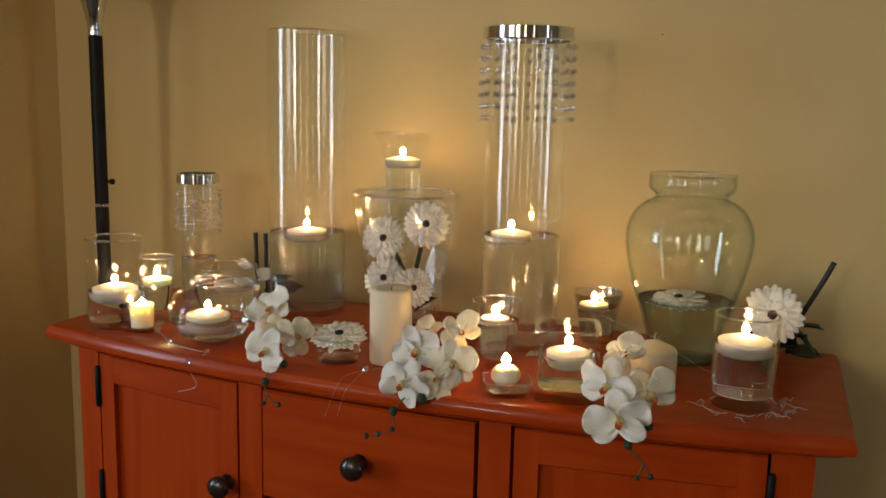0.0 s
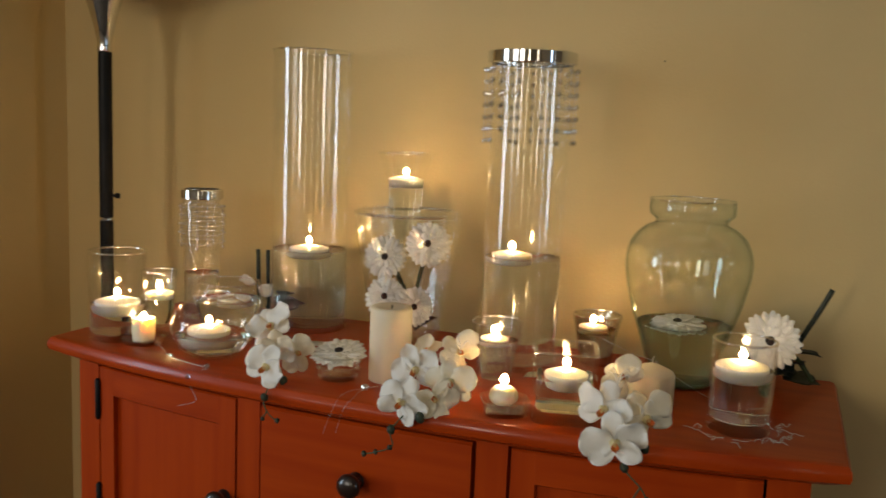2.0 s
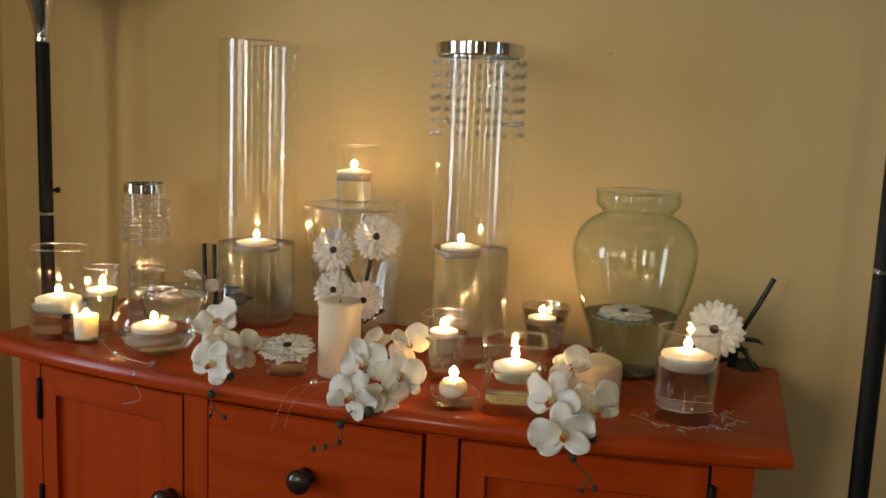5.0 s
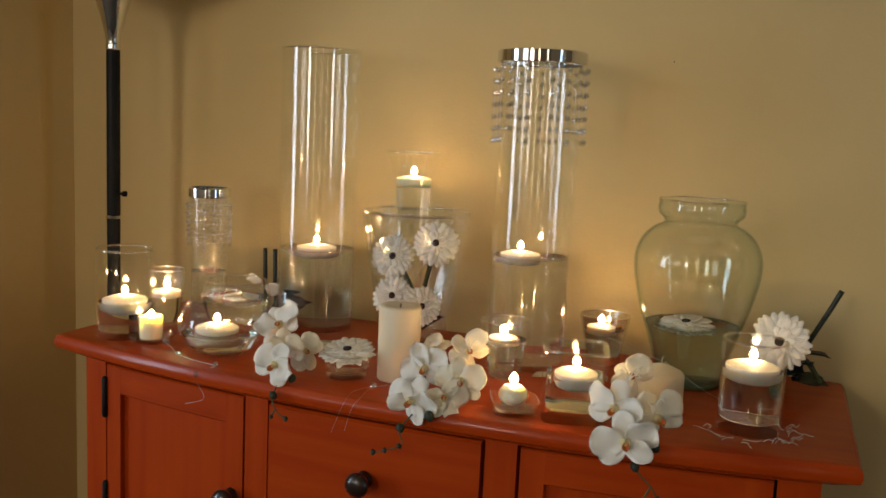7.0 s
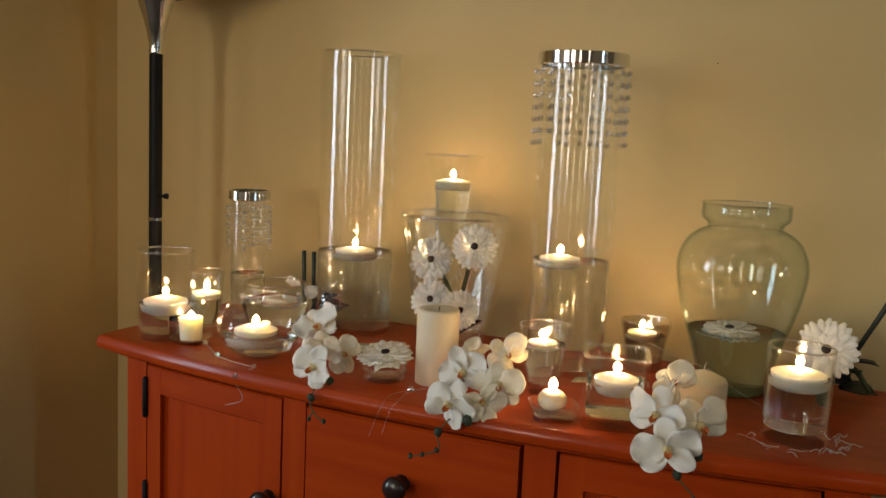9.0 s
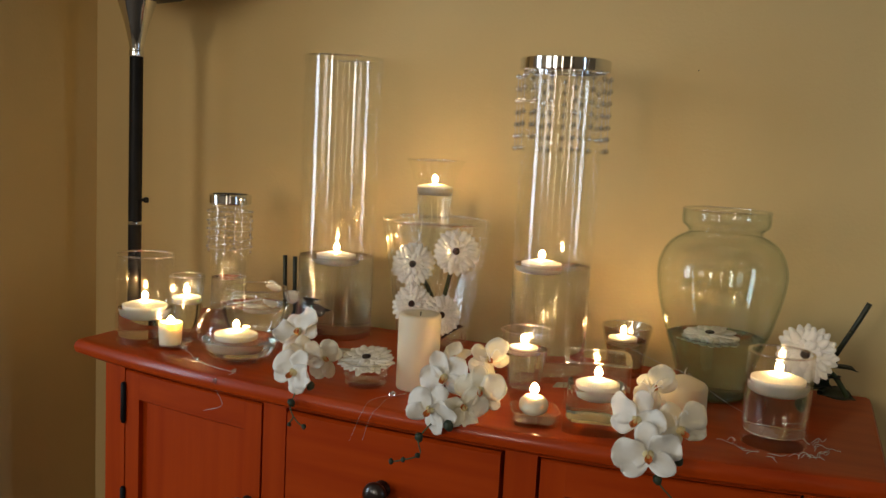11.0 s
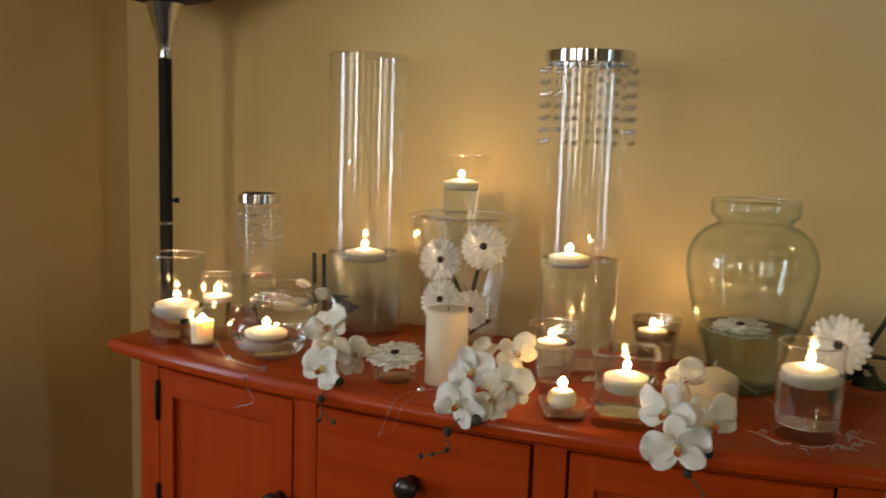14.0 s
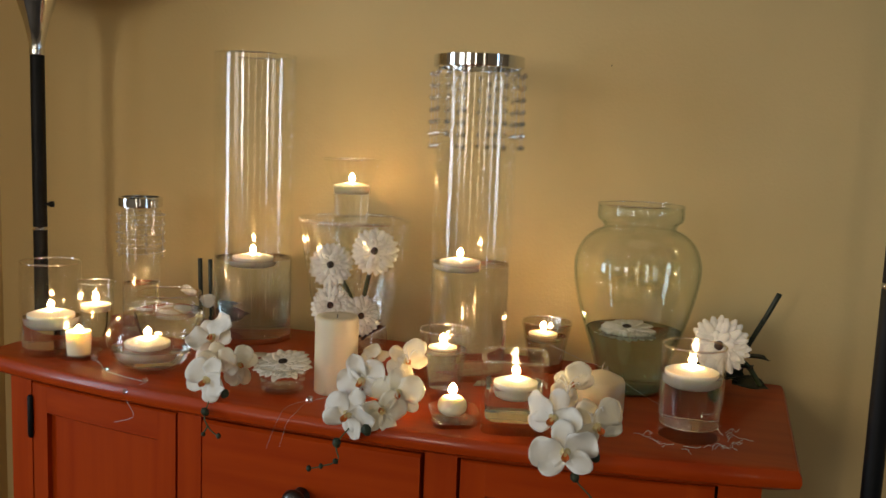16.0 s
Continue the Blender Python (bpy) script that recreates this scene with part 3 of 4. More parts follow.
SH = (-0.370, 1.255)
v = vessel("shot_glass", *SH, TOP, [(0.021, 0), (0.0235, 0.002), (0.0255, 0.006), (0.031, 0.05), (0.0385, 0.101)], 0.0026, 0.016, "tapered clear glass with water and a small candle", "glass", GLASS)
fill(v, [(0.0229, 0.010), (0.0284, 0.05), (0.0316, 0.072)], 0.074, 0.016)
floating_candle(SH[0] - 0.004, SH[1], TOP + 0.074, 0.0215, "small lit white candle in a tapered glass")

V2 = (-0.263, 1.472)
v = vessel("votive_glass", *V2, TOP, [(0.025, 0), (0.028, 0.003), (0.029, 0.012), (0.035, 0.050), (0.0420, 0.083)], 0.003, 0.014, "small smoky votive glass with a lit candle", "glass", SMOKE_GLASS)
fill(v, [(0.0262, 0.016), (0.0318, 0.050), (0.0335, 0.058)], 0.060, 0.014)
floating_candle(V2[0] - 0.006, V2[1], TOP + 0.061, 0.024, "small lit candle low in a smoky votive glass")

CR = (-0.020, 1.230)
v = vessel("cylinder_glass", *CR, TOP, straight(0.0418, 0.122), 0.0026, 0.017, "clear cylinder glass almost full of water with a candle", "vase", GLASS)
fill(v, straight(0.0391, 0.084), 0.084, 0.017)
floating_candle(CR[0] - 0.001, CR[1] - 0.003, TOP + 0.085, 0.0350, "large lit white floating candle in a cylinder glass", h=0.027)


def rounded_square(rows, n=40, power=7.0):
    """Loft of rounded squares: (half width, height) pairs, closed at both ends."""
    bm = bmesh.new()
    rings = []
    for half, z in rows:
        rg = []
        for k in range(n):
            a = 2 * math.pi * (k + 0.5) / n
            c, si = math.cos(a), math.sin(a)
            q = half / (abs(c) ** power + abs(si) ** power) ** (1 / power)
            rg.append(bm.verts.new((q * c, q * si, z)))
        rings.append(rg)
    for a, b in zip(rings, rings[1:]):
        for k in range(n):
            bm.faces.new((a[k], a[(k + 1) % n], b[(k + 1) % n], b[k]))
    bm.faces.new(rings[0][::-1])
    bm.faces.new(rings[-1])
    return bm


def rounded_square_ring(half, h):
    """The polished lip of a square vase."""
    bm = rounded_square([(half - 0.0056, h - 0.003), (half - 0.004, h - 0.0035), (half + 0.0004, h - 0.003), (half + 0.0004, h), (half - 0.002, h + 0.001), (half - 0.0056, h)])
    caps = sorted(bm.faces, key=lambda f: -len(f.verts))[:2]
    bmesh.ops.delete(bm, geom=caps, context="FACES_ONLY")
    return bm


def square_vase(x, y, half, h, rz):
    v = thing("square_vase", pose(x, y, TOP, 0, 0, rz), "square clear glass vase with water and a floating candle", "vase")
    part("glass_body", rounded_square([(half - 0.003, 0), (half - 0.001, 0.002), (half, 0.005), (half, h * 0.5), (half, h - 0.002), (half - 0.002, h), (half - 0.0045, h - 0.001), (half - 0.005, h - 0.004), (half - 0.005, 0.02), (half - 0.008, 0.015)]), GLASS, v)
    part("rim", rounded_square_ring(half, h), RIM_GLASS, v, "polished square glass rim")
    w = half - 0.0057
    part("water", rounded_square([(w - 0.003, 0.0156), (w, 0.020), (w, 0.058), (w - 0.002, 0.0575)]), WATER, v, "clear water")


SQ = (-0.245, 1.168)
square_vase(*SQ, 0.0435, 0.098, 14)
floating_candle(SQ[0] + 0.003, SQ[1] - 0.004, TOP + 0.059, 0.0295, "lit white floating candle in the square vase", h=0.027)


def glass_dish(x, y, half, h, rz, label):
    d = thing("glass_dish", pose(x, y, TOP, 0, 0, rz), label, "dish")
    bm = bmesh.new()
    n = 24
    rows = []
    for s, z in ((0.80, 0), (0.88, 0.002), (1.0, h), (0.93, h), (0.80, 0.006), (0.3, 0.005)):
        rg = []
        for k in range(n):
            a = 2 * math.pi * (k + 0.5) / n
            c, si = math.cos(a), math.sin(a)
            q = 1 / (abs(c) ** 5 + abs(si) ** 5) ** 0.2
            rg.append(bm.verts.new((half * s * q * c, half * s * q * si, z)))
        rows.append(rg)
    for a, b in zip(rows, rows[1:]):
        for k in range(n):
            bm.faces.new((a[k], a[(k + 1) % n], b[(k + 1) % n], b[k]))
    bm.faces.new(rows[0][::-1])
    bm.faces.new(rows[-1])
    part("glass_body", bm, THICK_GLASS, d)
    return d


glass_dish(-0.979, 1.207, 0.031, 0.010, 10, "small square clear glass dish under a votive candle")
c = thing("votive_candle", pose(-0.979, 1.207, TOP + 0.006), "glowing cream votive candle on a square glass dish", "candle")
part("wax", lathe([(0, 0), (0.0175, 0), (0.0182, 0.002), (0.0198, 0.036), (0.0188, 0.039), (0.0165, 0.034), (0.010, 0.029), (0, 0.028)], 32, wobble=0.012), CREAM_WAX, c)
candle_top(c, 0.028, 0.0, 0.018)
glass_dish(-0.321, 1.146, 0.033, 0.020, 24, "small square clear glass dish under a ball candle")
c = thing("ball_candle", pose(-0.323, 1.146, TOP + 0.012), "small rounded lit cream candle in a glass dish", "candle")
part("wax", lathe([(0, 0), (0.013, 0.001), (0.0185, 0.006), (0.0200, 0.012), (0.0185, 0.019), (0.013, 0.0245), (0.006, 0.026), (0, 0.0255)], 32), CREAM_WAX, c)
candle_top(c, 0.0255, 0.0, 0.015)

# pillar candles
c = thing("pillar_candle", pose(-0.526, 1.216, TOP), "unlit ivory pillar candle standing before the tapered vase", "candle")
part("wax", lathe([(0, 0), (0.0305, 0), (0.0318, 0.0015), (0.0318, 0.110), (0.0300, 0.1135), (0.020, 0.1125), (0.008, 0.110), (0, 0.1095)], 48, wobble=0.004), IVORY_WAX, c)
part("wick", tube([(0, 0, 0.108), (0.001, 0, 0.116)], 0.0009, 6), WICK, c)
c = thing("pillar_candle", pose(-0.146, 1.292, TOP), "short unlit ivory pillar candle with a domed top", "candle")
part("wax", lathe([(0, 0), (0.0325, 0), (0.0340, 0.0015), (0.0340, 0.043), (0.031, 0.048), (0.015, 0.0555), (0.004, 0.059), (0, 0.0595)], 48, wobble=0.004), IVORY_WAX, c)
part("wick", tube([(0, 0, 0.058), (0.001, 0.0, 0.066), (0.003, 0, 0.070)], 0.0008, 6), IVORY_WAX, c)


# ---- flowers ----
def petal_mesh(length, width, curl, cup, tip=0.35, rows=6, cols=5, bm=None, m=None, ragged=0.0, rounded=False, wave=0.0):
    """A leaf-shaped blade along +x from its root, curling down, cupped across, with a little thickness."""
    bm = bm or bmesh.new()
    m = m or Matrix()
    phase = random.uniform(0, 6.28) if wave else 0.0
    sheets = []
    for th in (0.0004, -0.0004):
        grid = []
        for i in range(rows + 1):
            u = i / rows
            w = width * max(0.14, math.sin(math.pi * min(1.0, u * (1 - tip) + 0.02 + tip * u * u)) ** 0.7) if u < 1 else width * 0.25
            if rounded:
                w = width * max(0.22 if u < 0.5 else 0.12, math.sqrt(max(0.0, 1 - ((u - 0.56) / 0.56) ** 2)) if u < 0.56 else math.sqrt(max(0.0, 1 - ((u - 0.56) / 0.455) ** 2)))
            line = []
            for j in range(cols):
                s = 2 * j / (cols - 1) - 1
                x = length * u - (0.0 if rounded else 0.10) * length * abs(s) * (u > 0.85)
                y = w / 2 * s
                z = -curl * length * u * u + cup * width * s * s + random.uniform(-ragged, ragged) + th + wave * width * s * s * math.sin(8.5 * u + phase + 1.7 * (s > 0))
                line.append(bm.verts.new(m @ Vector((x, y, z))))
            grid.append(line)
        sheets.append(grid)
    g, b = sheets
    for i in range(rows):
        for j in range(cols - 1):
            bm.faces.new((g[i][j], g[i + 1][j], g[i + 1][j + 1], g[i][j + 1]))
            bm.faces.new((b[i][j], b[i][j + 1], b[i + 1][j + 1], b[i + 1][j]))
    for i in range(rows):
        for j in (0, cols - 1):
            bm.faces.new((g[i][j], g[i + 1][j], b[i + 1][j], b[i][j]))
    for j in range(cols - 1):
        for i in (0, rows):
            bm.faces.new((g[i][j], g[i][j + 1], b[i][j + 1], b[i][j]))
    return bm


def facing(p, to, spin=0.0):
    """A pose at p whose z looks towards to."""
    d = (Vector(to) - Vector(p)).normalized()
    return Matrix.Translation(p) @ d.to_track_quat("Z", "Y").to_matrix().to_4x4() @ pose(0, 0, 0, 0, 0, spin)


def daisy(p, to, r, label, spin=0.0, stem=None, eye=0.16):
    d = thing("daisy", facing(p, to, spin), label, "flower", "white daisies")
    for layer, (n, rr, lift, curl) in enumerate(((23, 1.0, 0.0, 0.09), (21, 0.90, 0.0014, 0.04), (15, 0.52, 0.0026, 0.0))):
        bm = bmesh.new()
        for k in range(n):
            a = 360 * (k + 0.5 * layer) / n + random.uniform(-3, 3)
            petal_mesh(r * rr * random.uniform(0.93, 1.03) - 0.003, r * 0.31 * (0.6 + 0.4 * rr), curl + random.uniform(-0.05, 0.05), 0.02, 0.6, 8, 3, bm, pose(0, 0, lift, 0, 0, a) @ pose(0.003, 0, 0, random.uniform(-3, 3), random.uniform(-3, 1), 0), rounded=True)
        part("petals", bm, PETAL, d)
    part("flower_eye", lathe([(0, -0.003), (r * eye, 0.002), (r * eye * 0.95, 0.0045), (r * eye * 0.6, 0.006), (0, 0.005)], 20, wobble=0.05), FLOWER_EYE, d, "dark centre disc")
    part("calyx", lathe([(0, -0.010), (0.004, -0.010), (r * 0.26, -0.003), (0, -0.001)], 16), GREEN, d)
    if stem:
        inv = d.matrix_world.inverted()
        path = smooth_path([inv @ Vector(q) for q in [p] + stem])
        part("stem", tube([q - Vector((0, 0, 0.006)) if i == 0 else q for i, q in enumerate(path)], 0.0040, 8), GREEN, d, "green stem")
    return d


daisy((-0.632, 1.418, 1.034), (-0.45, 0.4, 1.30), 0.040, "white daisy with a dark centre in the tapered vase", 10, [(-0.61, 1.45, 0.98), (-0.59, 1.45, 0.905)])
daisy((-0.555, 1.425, 1.063), (-0.25, 0.3, 1.35), 0.041, "white daisy with a dark centre held highest in the vase", 40, [(-0.580, 1.455, 1.00), (-0.60, 1.45, 0.905)])
daisy((-0.621, 1.398, 0.968), (-0.50, 0.4, 1.25), 0.037, "white daisy with a dark centre low in the vase", 70, [(-0.60, 1.43, 0.93), (-0.59, 1.43, 0.905)])
daisy((-0.565, 1.396, 0.956), (0.1, 0.4, 1.15), 0.036, "white daisy with a dark centre turned aside in the vase", 25, [(-0.585, 1.43, 0.925), (-0.60, 1.44, 0.905)])
lf = thing("leaf_cluster", pose(-0.580, 1.440, TOP + 0.020), "dark green leaves at the bottom of the tapered vase", "leaves")
for k in range(11):
    part("leaf", petal_mesh(0.046, 0.026, 0.25, 0.12, 0.3), DARK_STEM, lf, "", True, pose(random.uniform(-0.010, 0.010), random.uniform(-0.010, 0.010), 0.004 + 0.004 * k, random.uniform(-25, 25), random.uniform(-75, -40), k * 47 + random.uniform(-12, 12)))
daisy((-0.127, 1.412, TOP + 0.098), (-0.130, 1.30, 1.68), 0.044, "white daisy floating on water in the bellied vase", 15)
daisy((0.011, 1.400, 0.969), (-0.22, 0.5, 1.10), 0.045, "white daisy lying on its stem beside the glass", 33, [(0.030, 1.44, 0.95), (0.055, 1.45, 0.93), (0.075, 1.46, 0.90)])
bm = tube(smooth_path([(0.036, 1.452, 0.925), (0.054, 1.45, 0.966), (0.077, 1.452, 1.014), (0.091, 1.452, 1.046)]), 0.0037, 8, None, 1.1)
for q in ((0.057, 1.449, 0.973), (0.070, 1.449, 1.000)):
    bmesh.ops.create_icosphere(bm, subdivisions=1, radius=0.0046, matrix=Matrix.Translation(q))
solid("flower_stalk", bm, DARK_STEM, "thick dark green flower stem leaning up", "stem")
lf = thing("leaf_cluster", pose(0.022, 1.455, TOP), "dark green leaves lying behind the cylinder glass", "leaves")
for k in range(20):
    part("leaf", petal_mesh(0.052, 0.040, 0.30, 0.12, 0.3), DARK_STEM, lf, "", True, pose(random.uniform(-0.022, 0.022), random.uniform(-0.012, 0.012), 0.016 + 0.0022 * k, random.uniform(-25, 25), random.uniform(-45, -4), k * 40 + random.uniform(-12, 12)))

# daisy on its glass dish
GD = (-0.597, 1.184)
v = vessel("dessert_glass", *GD, TOP, [(0.026, 0), (0.030, 0.002), (0.0315, 0.006), (0.029, 0.010), (0.0325, 0.014), (0.034, 0.018), (0.032, 0.022), (0.0355, 0.026), (0.037, 0.031), (0.036, 0.036)], 0.003, 0.008, "small ribbed glass dish holding a white daisy", "dish", THICK_GLASS, segs=18)
daisy((GD[0] + 0.001, GD[1] - 0.001, TOP + 0.041), (-0.566, 0.903, 1.88), 0.043, "white daisy resting on a small glass dish", 5)


def blossom(parent, p, to, size, spin, mat):
    """An orchid blossom: two broad petals, three sepals and a coloured lip."""
    inv = parent.matrix_world.inverted()
    m = inv @ facing(p, to, spin)
    heart = part("blossom", lathe([(0, 0.0), (size * 0.07, 0.002), (size * 0.09, 0.006), (size * 0.06, 0.011), (0, 0.013)], 12, wobble=0.1), LIP_YELLOW, parent, "orchid blossom heart", True, m)
    for ang, ln, wd, cup, lift in ((14, 0.55, 0.58, 0.07, 0.0030), (166, 0.55, 0.58, 0.07, 0.0036), (90, 0.53, 0.40, 0.10, 0), (218, 0.51, 0.38, 0.08, 0.0006), (322, 0.51, 0.38, 0.08, 0.0012)):
        part("petal", petal_mesh(size * ln * random.uniform(0.88, 1.06), size * wd * random.uniform(0.84, 1.04), random.uniform(-0.05, 0.40), cup * random.uniform(-1.6, 2.2), 0.42, 12, 7, ragged=0.0004, rounded=True, wave=0.11), mat, heart, "", True,
             pose(0, 0, lift, 0, 0, ang + random.uniform(-7, 7)) @ pose(0.001, 0, 0, random.uniform(-24, 24), random.uniform(-28, 10), 0))
    part("lip", petal_mesh(size * 0.17, size * 0.13, -0.5, 0.6, 0.3, 5, 5), LIP, heart, "orange-red lip", True, pose(0, 0, 0.008, 0, -20, 270))


def orchid(name_at, label, flowers, stems, buds):
    o = thing("orchid_spray", pose(*name_at), label, "flowers", "orchid sprays")
    inv = o.matrix_world.inverted()
    for p, to, size, spin, mat in flowers:
        blossom(o, p, to, size, spin, mat)
    for pts, r in stems:
        part("stem", tube(smooth_path([inv @ Vector(q) for q in pts]), r, 7), GREEN, o, "green stem")
    for p, r in buds:
        r *= 0.82
        part("bud", lathe([(0, -1.25 * r), (0.55 * r, -r), (r, -0.1 * r), (0.75 * r, 0.75 * r), (0, 1.3 * r)], 12), BUD, o, "dark green bud", True, inv @ pose(*p, random.uniform(-40, 40), random.uniform(-40, 40), 0))


def tendrils(at, n, spread):
    """Pale curled threads rising out of a spray."""
    t = thing("silk_tendrils", pose(*at), "pale curled silk tendrils on an orchid spray", "flowers")
    for k in range(n):
        a, h = 2.4 * k + random.uniform(-0.4, 0.4), random.uniform(0.012, 0.022)
        c, d = spread * math.cos(a), spread * math.sin(a)
        part("tendril", tube(smooth_path([(0, 0, 0), (0.4 * c, 0.4 * d, h * 0.7), (c, d, h), (1.3 * c, 1.3 * d, h * 0.8)]), 0.0009, 6, None, 0.6), PETAL, t)


C, W = CREAM_PETAL, PETAL
orchid((-0.15, 1.12, TOP), "white silk orchid spray draped over the table edge",
       [((-0.154, 1.058, 0.895), (-0.02, 0.1, 1.05), 0.074, 12, W), ((-0.174, 1.085, 0.926), (-0.25, 0.1, 1.10), 0.070, -15, W),
        ((-0.124, 1.095, 0.918), (0.25, 0.2, 1.15), 0.070, 30, C), ((-0.168, 1.170, 0.945), (-0.2, 0.2, 1.4), 0.058, 60, C)],
       [([(-0.168, 1.185, 0.930), (-0.155, 1.13, 0.905), (-0.140, 1.078, 0.886), (-0.141, 1.060, 0.865), (-0.120, 1.056, 0.845), (-0.112, 1.058, 0.832)], 0.0010),
        ([(-0.120, 1.056, 0.845), (-0.128, 1.057, 0.828)], 0.0012)],
       [((-0.141, 1.058, 0.866), 0.007), ((-0.121, 1.074, 0.889), 0.008), ((-0.112, 1.058, 0.830), 0.0045), ((-0.128, 1.057, 0.826), 0.004)])
orchid((-0.42, 1.14, TOP), "white and cream silk orchid spray draped over the edge",
       [((-0.448, 1.088, 0.893), (-0.35, 0.1, 0.98), 0.070, -20, W), ((-0.444, 1.125, 0.928), (-0.5, 0.1, 1.15), 0.068, 25, W),
        ((-0.392, 1.120, 0.920), (-0.05, 0.2, 1.15), 0.064, 5, C), ((-0.405, 1.190, 0.944), (-0.1, 0.2, 1.35), 0.062, 50, C),
        ((-0.466, 1.215, 0.932), (-0.4, 0.2, 1.4), 0.050, 80, C),
        ((-0.405, 1.100, 0.900), (-0.1, 0.1, 1.0), 0.058, 200, C)],
       [([(-0.40, 1.21, 0.925), (-0.42, 1.14, 0.900), (-0.440, 1.088, 0.880), (-0.456, 1.070, 0.856), (-0.452, 1.066, 0.836), (-0.478, 1.066, 0.823), (-0.492, 1.068, 0.818)], 0.0010)],
       [((-0.457, 1.072, 0.857), 0.0075), ((-0.418, 1.078, 0.878), 0.0085), ((-0.455, 1.066, 0.834), 0.0045), ((-0.476, 1.066, 0.824), 0.004), ((-0.494, 1.067, 0.818), 0.0045)])
orchid((-0.68, 1.15, TOP), "white silk orchid spray beside the fish bowl",
       [((-0.672, 1.105, 0.907), (-0.55, 0.1, 1.0), 0.070, -25, W), ((-0.712, 1.180, 0.945), (-0.65, 0.5, 1.40), 0.074, 40, W), ((-0.682, 1.150, 0.920), (-0.4, 0.2, 1.2), 0.060, 10, C),
        ((-0.655, 1.165, 0.915), (-0.3, 0.3, 1.2), 0.055, 70, C)],
       [([(-0.70, 1.19, 0.93), (-0.68, 1.14, 0.905), (-0.664, 1.095, 0.880), (-0.662, 1.080, 0.862), (-0.652, 1.078, 0.846), (-0.640, 1.078, 0.838)], 0.0010), ([(-0.655, 1.078, 0.850), (-0.662, 1.078, 0.838)], 0.0012)],
       [((-0.662, 1.082, 0.868), 0.007), ((-0.645, 1.105, 0.890), 0.0075), ((-0.638, 1.078, 0.838), 0.0045), ((-0.662, 1.078, 0.837), 0.004)])
tendrils((-0.170, 1.150, 0.940), 7, 0.012)
tendrils((-0.128, 1.088, 0.926), 4, 0.010)
tendrils((-0.400, 1.180, 0.945), 4, 0.010)
o = thing("cut_flowers", pose(-0.905, 1.46, TOP), "dark cut stems and leaves with a small white blossom", "flowers")
for x in (-0.018, 0.004):
    part("stem", tube(smooth_path([(x + 0.012, 0, 0.0), (x + 0.005, 0.004, 0.06), (x, 0.008, 0.136)]), 0.0042, 8), DARK_STEM, o)
part("petal", petal_mesh(0.034, 0.028, 0.15, 0.12), PETAL, o, "white petal", True, pose(-0.005, -0.025, 0.075, 60, -10, 170))
part("petal", petal_mesh(0.030, 0.026, 0.15, 0.12), PETAL, o, "white petal", True, pose(0.005, -0.025, 0.070, 70, 25, 20))
for k, (x, z, turn) in enumerate(((0.006, 0.050, 175), (0.004, 0.040, 10), (0.010, 0.030, 160), (0.012, 0.026, 5), (0.010, 0.014, 185), (-0.004, 0.020, 95))):
    part("leaf", petal_mesh(0.046, 0.034, 0.15, 0.1), DARK_STEM, o, "dark leaf", True, pose(x, 0.060 + 0.002 * (k % 2), z, 78 + random.uniform(-8, 8), random.uniform(-22, 4), 0) @ pose(0, 0, 0, 0, 0, turn))


# ---- clear fibre garland with drops, and the pale ribbon ----
def garland(pts, label, drops=(), r=0.0004):
    g = thing("bead_garland", pose(*pts[0]), label, "garland")
    o = Vector(pts[0])
    part("fibre", tube(smooth_path([Vector(q) - o for q in pts], 8), r, 5), FIBRE, g, "thin clear fibre")
    for q, s in drops:
        bm = bmesh.new()
        bmesh.ops.create_icosphere(bm, subdivisions=2, radius=s)
        part("crystal_drop", bm, CUT_CRYSTAL, g, "clear crystal drop", False, Matrix.Translation(Vector(q) - o))


garland([(-0.945, 1.20, TOP + 0.004), (-0.915, 1.18, TOP + 0.003), (-0.885, 1.155, TOP + 0.002), (-0.835, 1.135, TOP + 0.003), (-0.795, 1.128, TOP + 0.002), (-0.80, 1.118, TOP - 0.002), (-0.815, 1.112, TOP - 0.02), (-0.80, 1.108, TOP - 0.045), (-0.835, 1.11, TOP - 0.06)],
        "clear fibre garland with crystal drops over the edge", [((-0.935, 1.19, TOP + 0.008), 0.006), ((-0.883, 1.155, TOP + 0.004), 0.004), ((-0.795, 1.13, TOP + 0.004), 0.0045), ((-0.813, 1.108, TOP - 0.010), 0.005)])
garland([(-0.52, 1.17, TOP + 0.003), (-0.535, 1.14, TOP + 0.002), (-0.53, 1.10, TOP + 0.001), (-0.535, 1.082, TOP - 0.010), (-0.545, 1.080, TOP - 0.045)], "clear fibre strand hanging over the table edge", [((-0.533, 1.145, TOP + 0.005), 0.0055)], 0.0002)
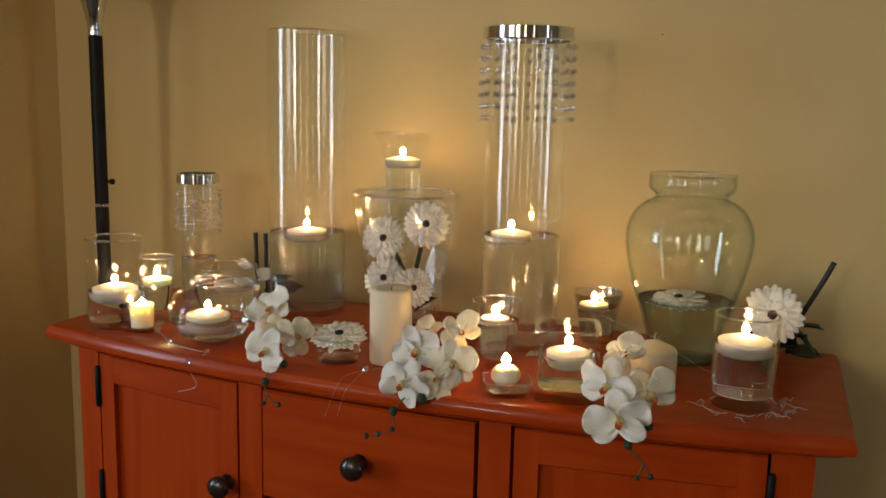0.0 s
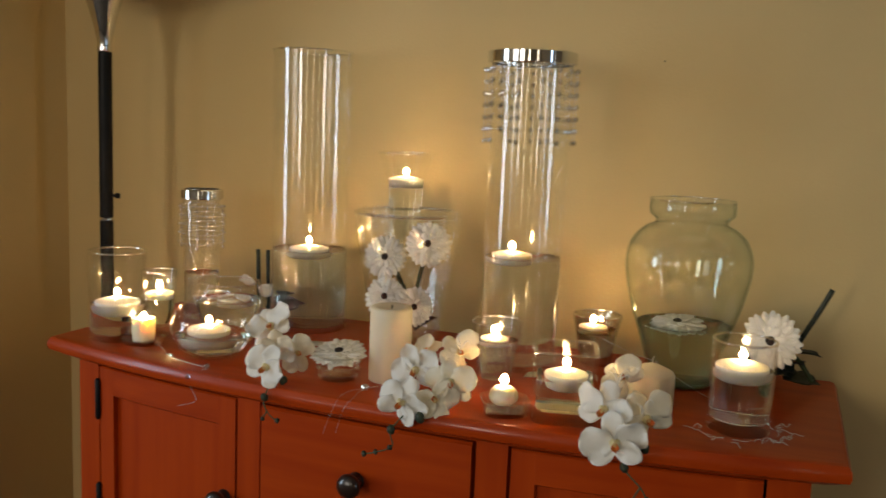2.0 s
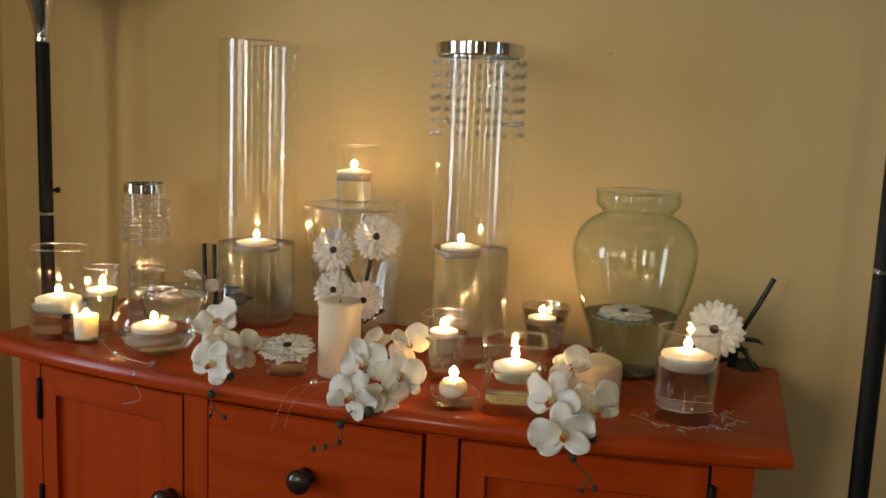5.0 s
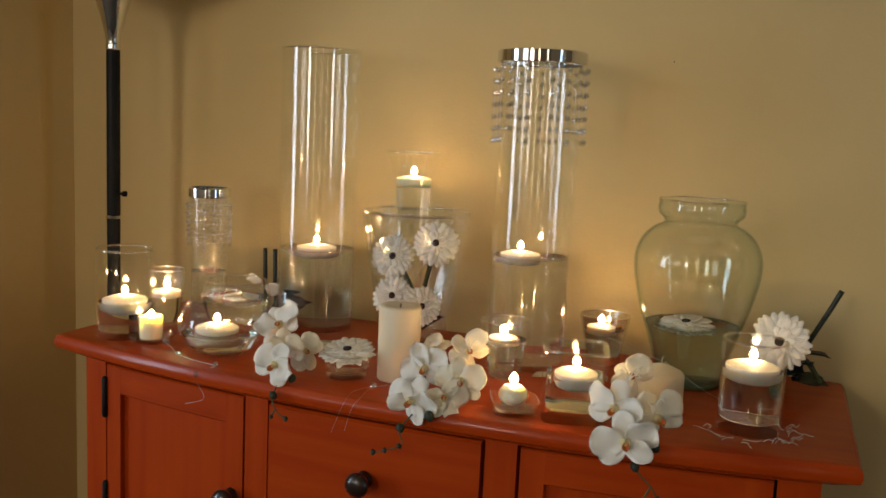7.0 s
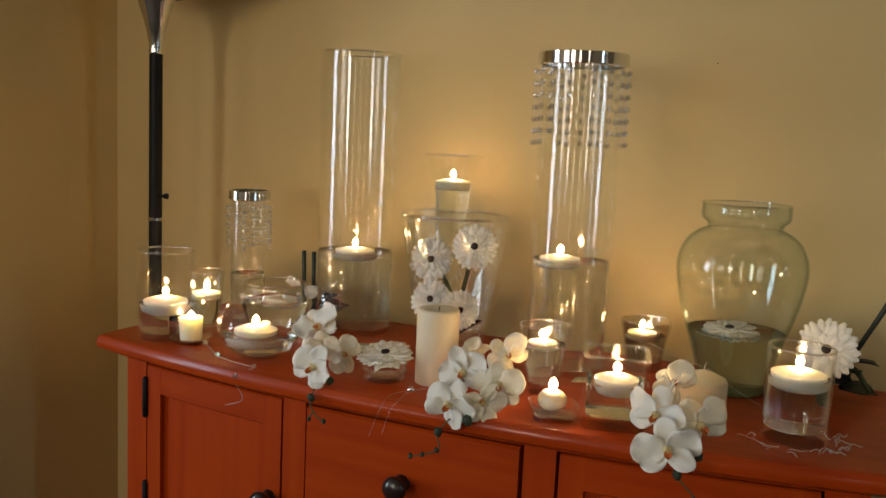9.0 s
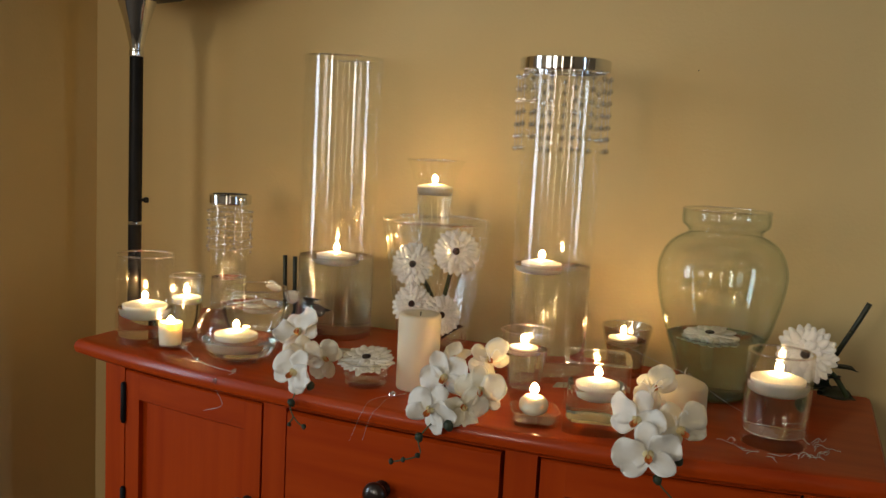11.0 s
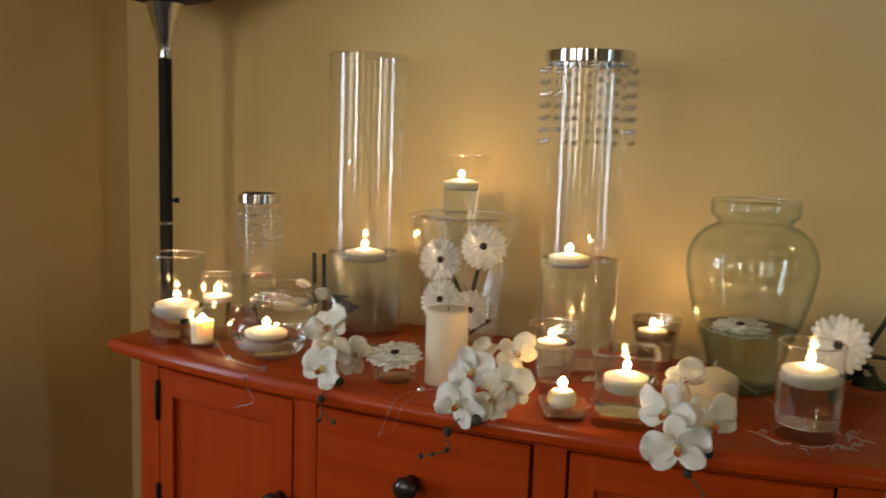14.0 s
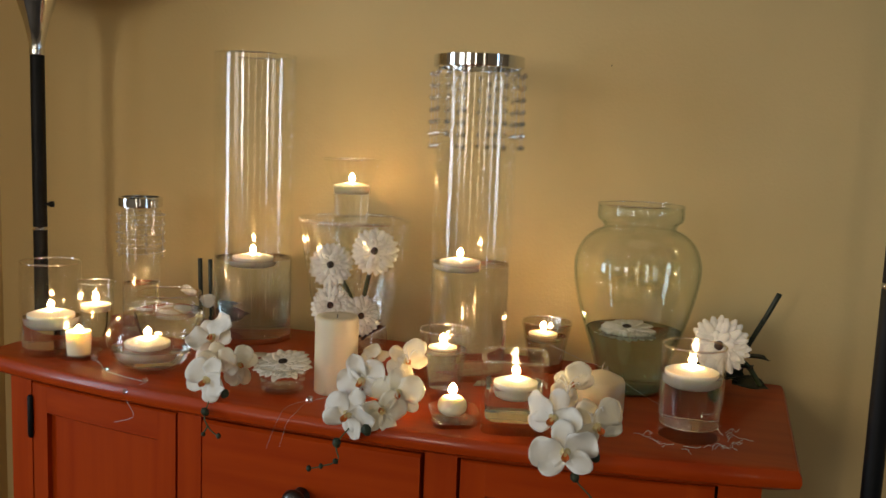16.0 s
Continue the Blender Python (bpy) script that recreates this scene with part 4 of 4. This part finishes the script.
garland([(-0.52, 1.165, TOP + 0.003), (-0.55, 1.12, TOP + 0.002), (-0.55, 1.084, TOP - 0.008), (-0.565, 1.080, TOP - 0.05)], "clear fibre strand hanging over the table edge", (), 0.0002)
for k in range(26):
    a = 3.0 + 0.155 * k + random.uniform(-0.1, 0.1)
    rr = random.uniform(0.047, 0.063)
    p = Vector((CR[0] + rr * math.cos(a), CR[1] + rr * math.sin(a), TOP + 0.001))
    d = a + random.uniform(0.8, 2.2)
    pts = [p]
    for j in range(4):
        d += random.uniform(-1.3, 1.3)
        p = p + Vector((0.006 * math.cos(d), 0.006 * math.sin(d), 0.0))
        pts.append(Vector((p.x, p.y, TOP + random.uniform(0.001, 0.006))))
    if all((q.xy - Vector(CR)).length > 0.0455 for q in pts):
        garland(pts, "short clear curled fibre by the foot of the glass", (), 0.00036)
garland([(-0.24, 1.37, TOP + 0.07), (-0.19, 1.36, TOP + 0.055), (-0.15, 1.345, TOP + 0.048), (-0.10, 1.345, TOP + 0.020), (-0.06, 1.34, TOP + 0.004), (-0.03, 1.345, TOP + 0.002)], "clear fibre strand looped before the bellied vase", [((-0.145, 1.345, TOP + 0.047), 0.004)], 0.00025)
for pts in (((-0.79, 1.30), (-0.73, 1.345), (-0.66, 1.34)), ((-0.345, 1.34), (-0.30, 1.36), (-0.245, 1.37))):
    bm = bmesh.new()
    path = smooth_path([(*q, TOP) for q in pts])
    vs = [[bm.verts.new(q + Vector((0, dy, dz))) for dy, dz in ((-0.013, 0.001), (-0.013, 0.002), (0.013, 0.003), (0.013, 0.002))] for q in path]
    for a, b in zip(vs, vs[1:]):
        for j in range(4):
            bm.faces.new((a[j], b[j], b[(j + 1) % 4], a[(j + 1) % 4]))
    bm.faces.new(vs[0][::-1])
    bm.faces.new(vs[-1])
    solid("ribbon", bm, RIBBON, "pale translucent ribbon lying flat on the sideboard", "ribbon", group="ribbons")
# small nail hole in the wall
solid("wall_nail", lathe([(0, 0), (0.0010, 0), (0.0010, 0.002), (0, 0.003)], 8), GAP, "tiny dark nail in the painted wall", "nail", pose(-0.197, WALL_Y, 1.389, 90))
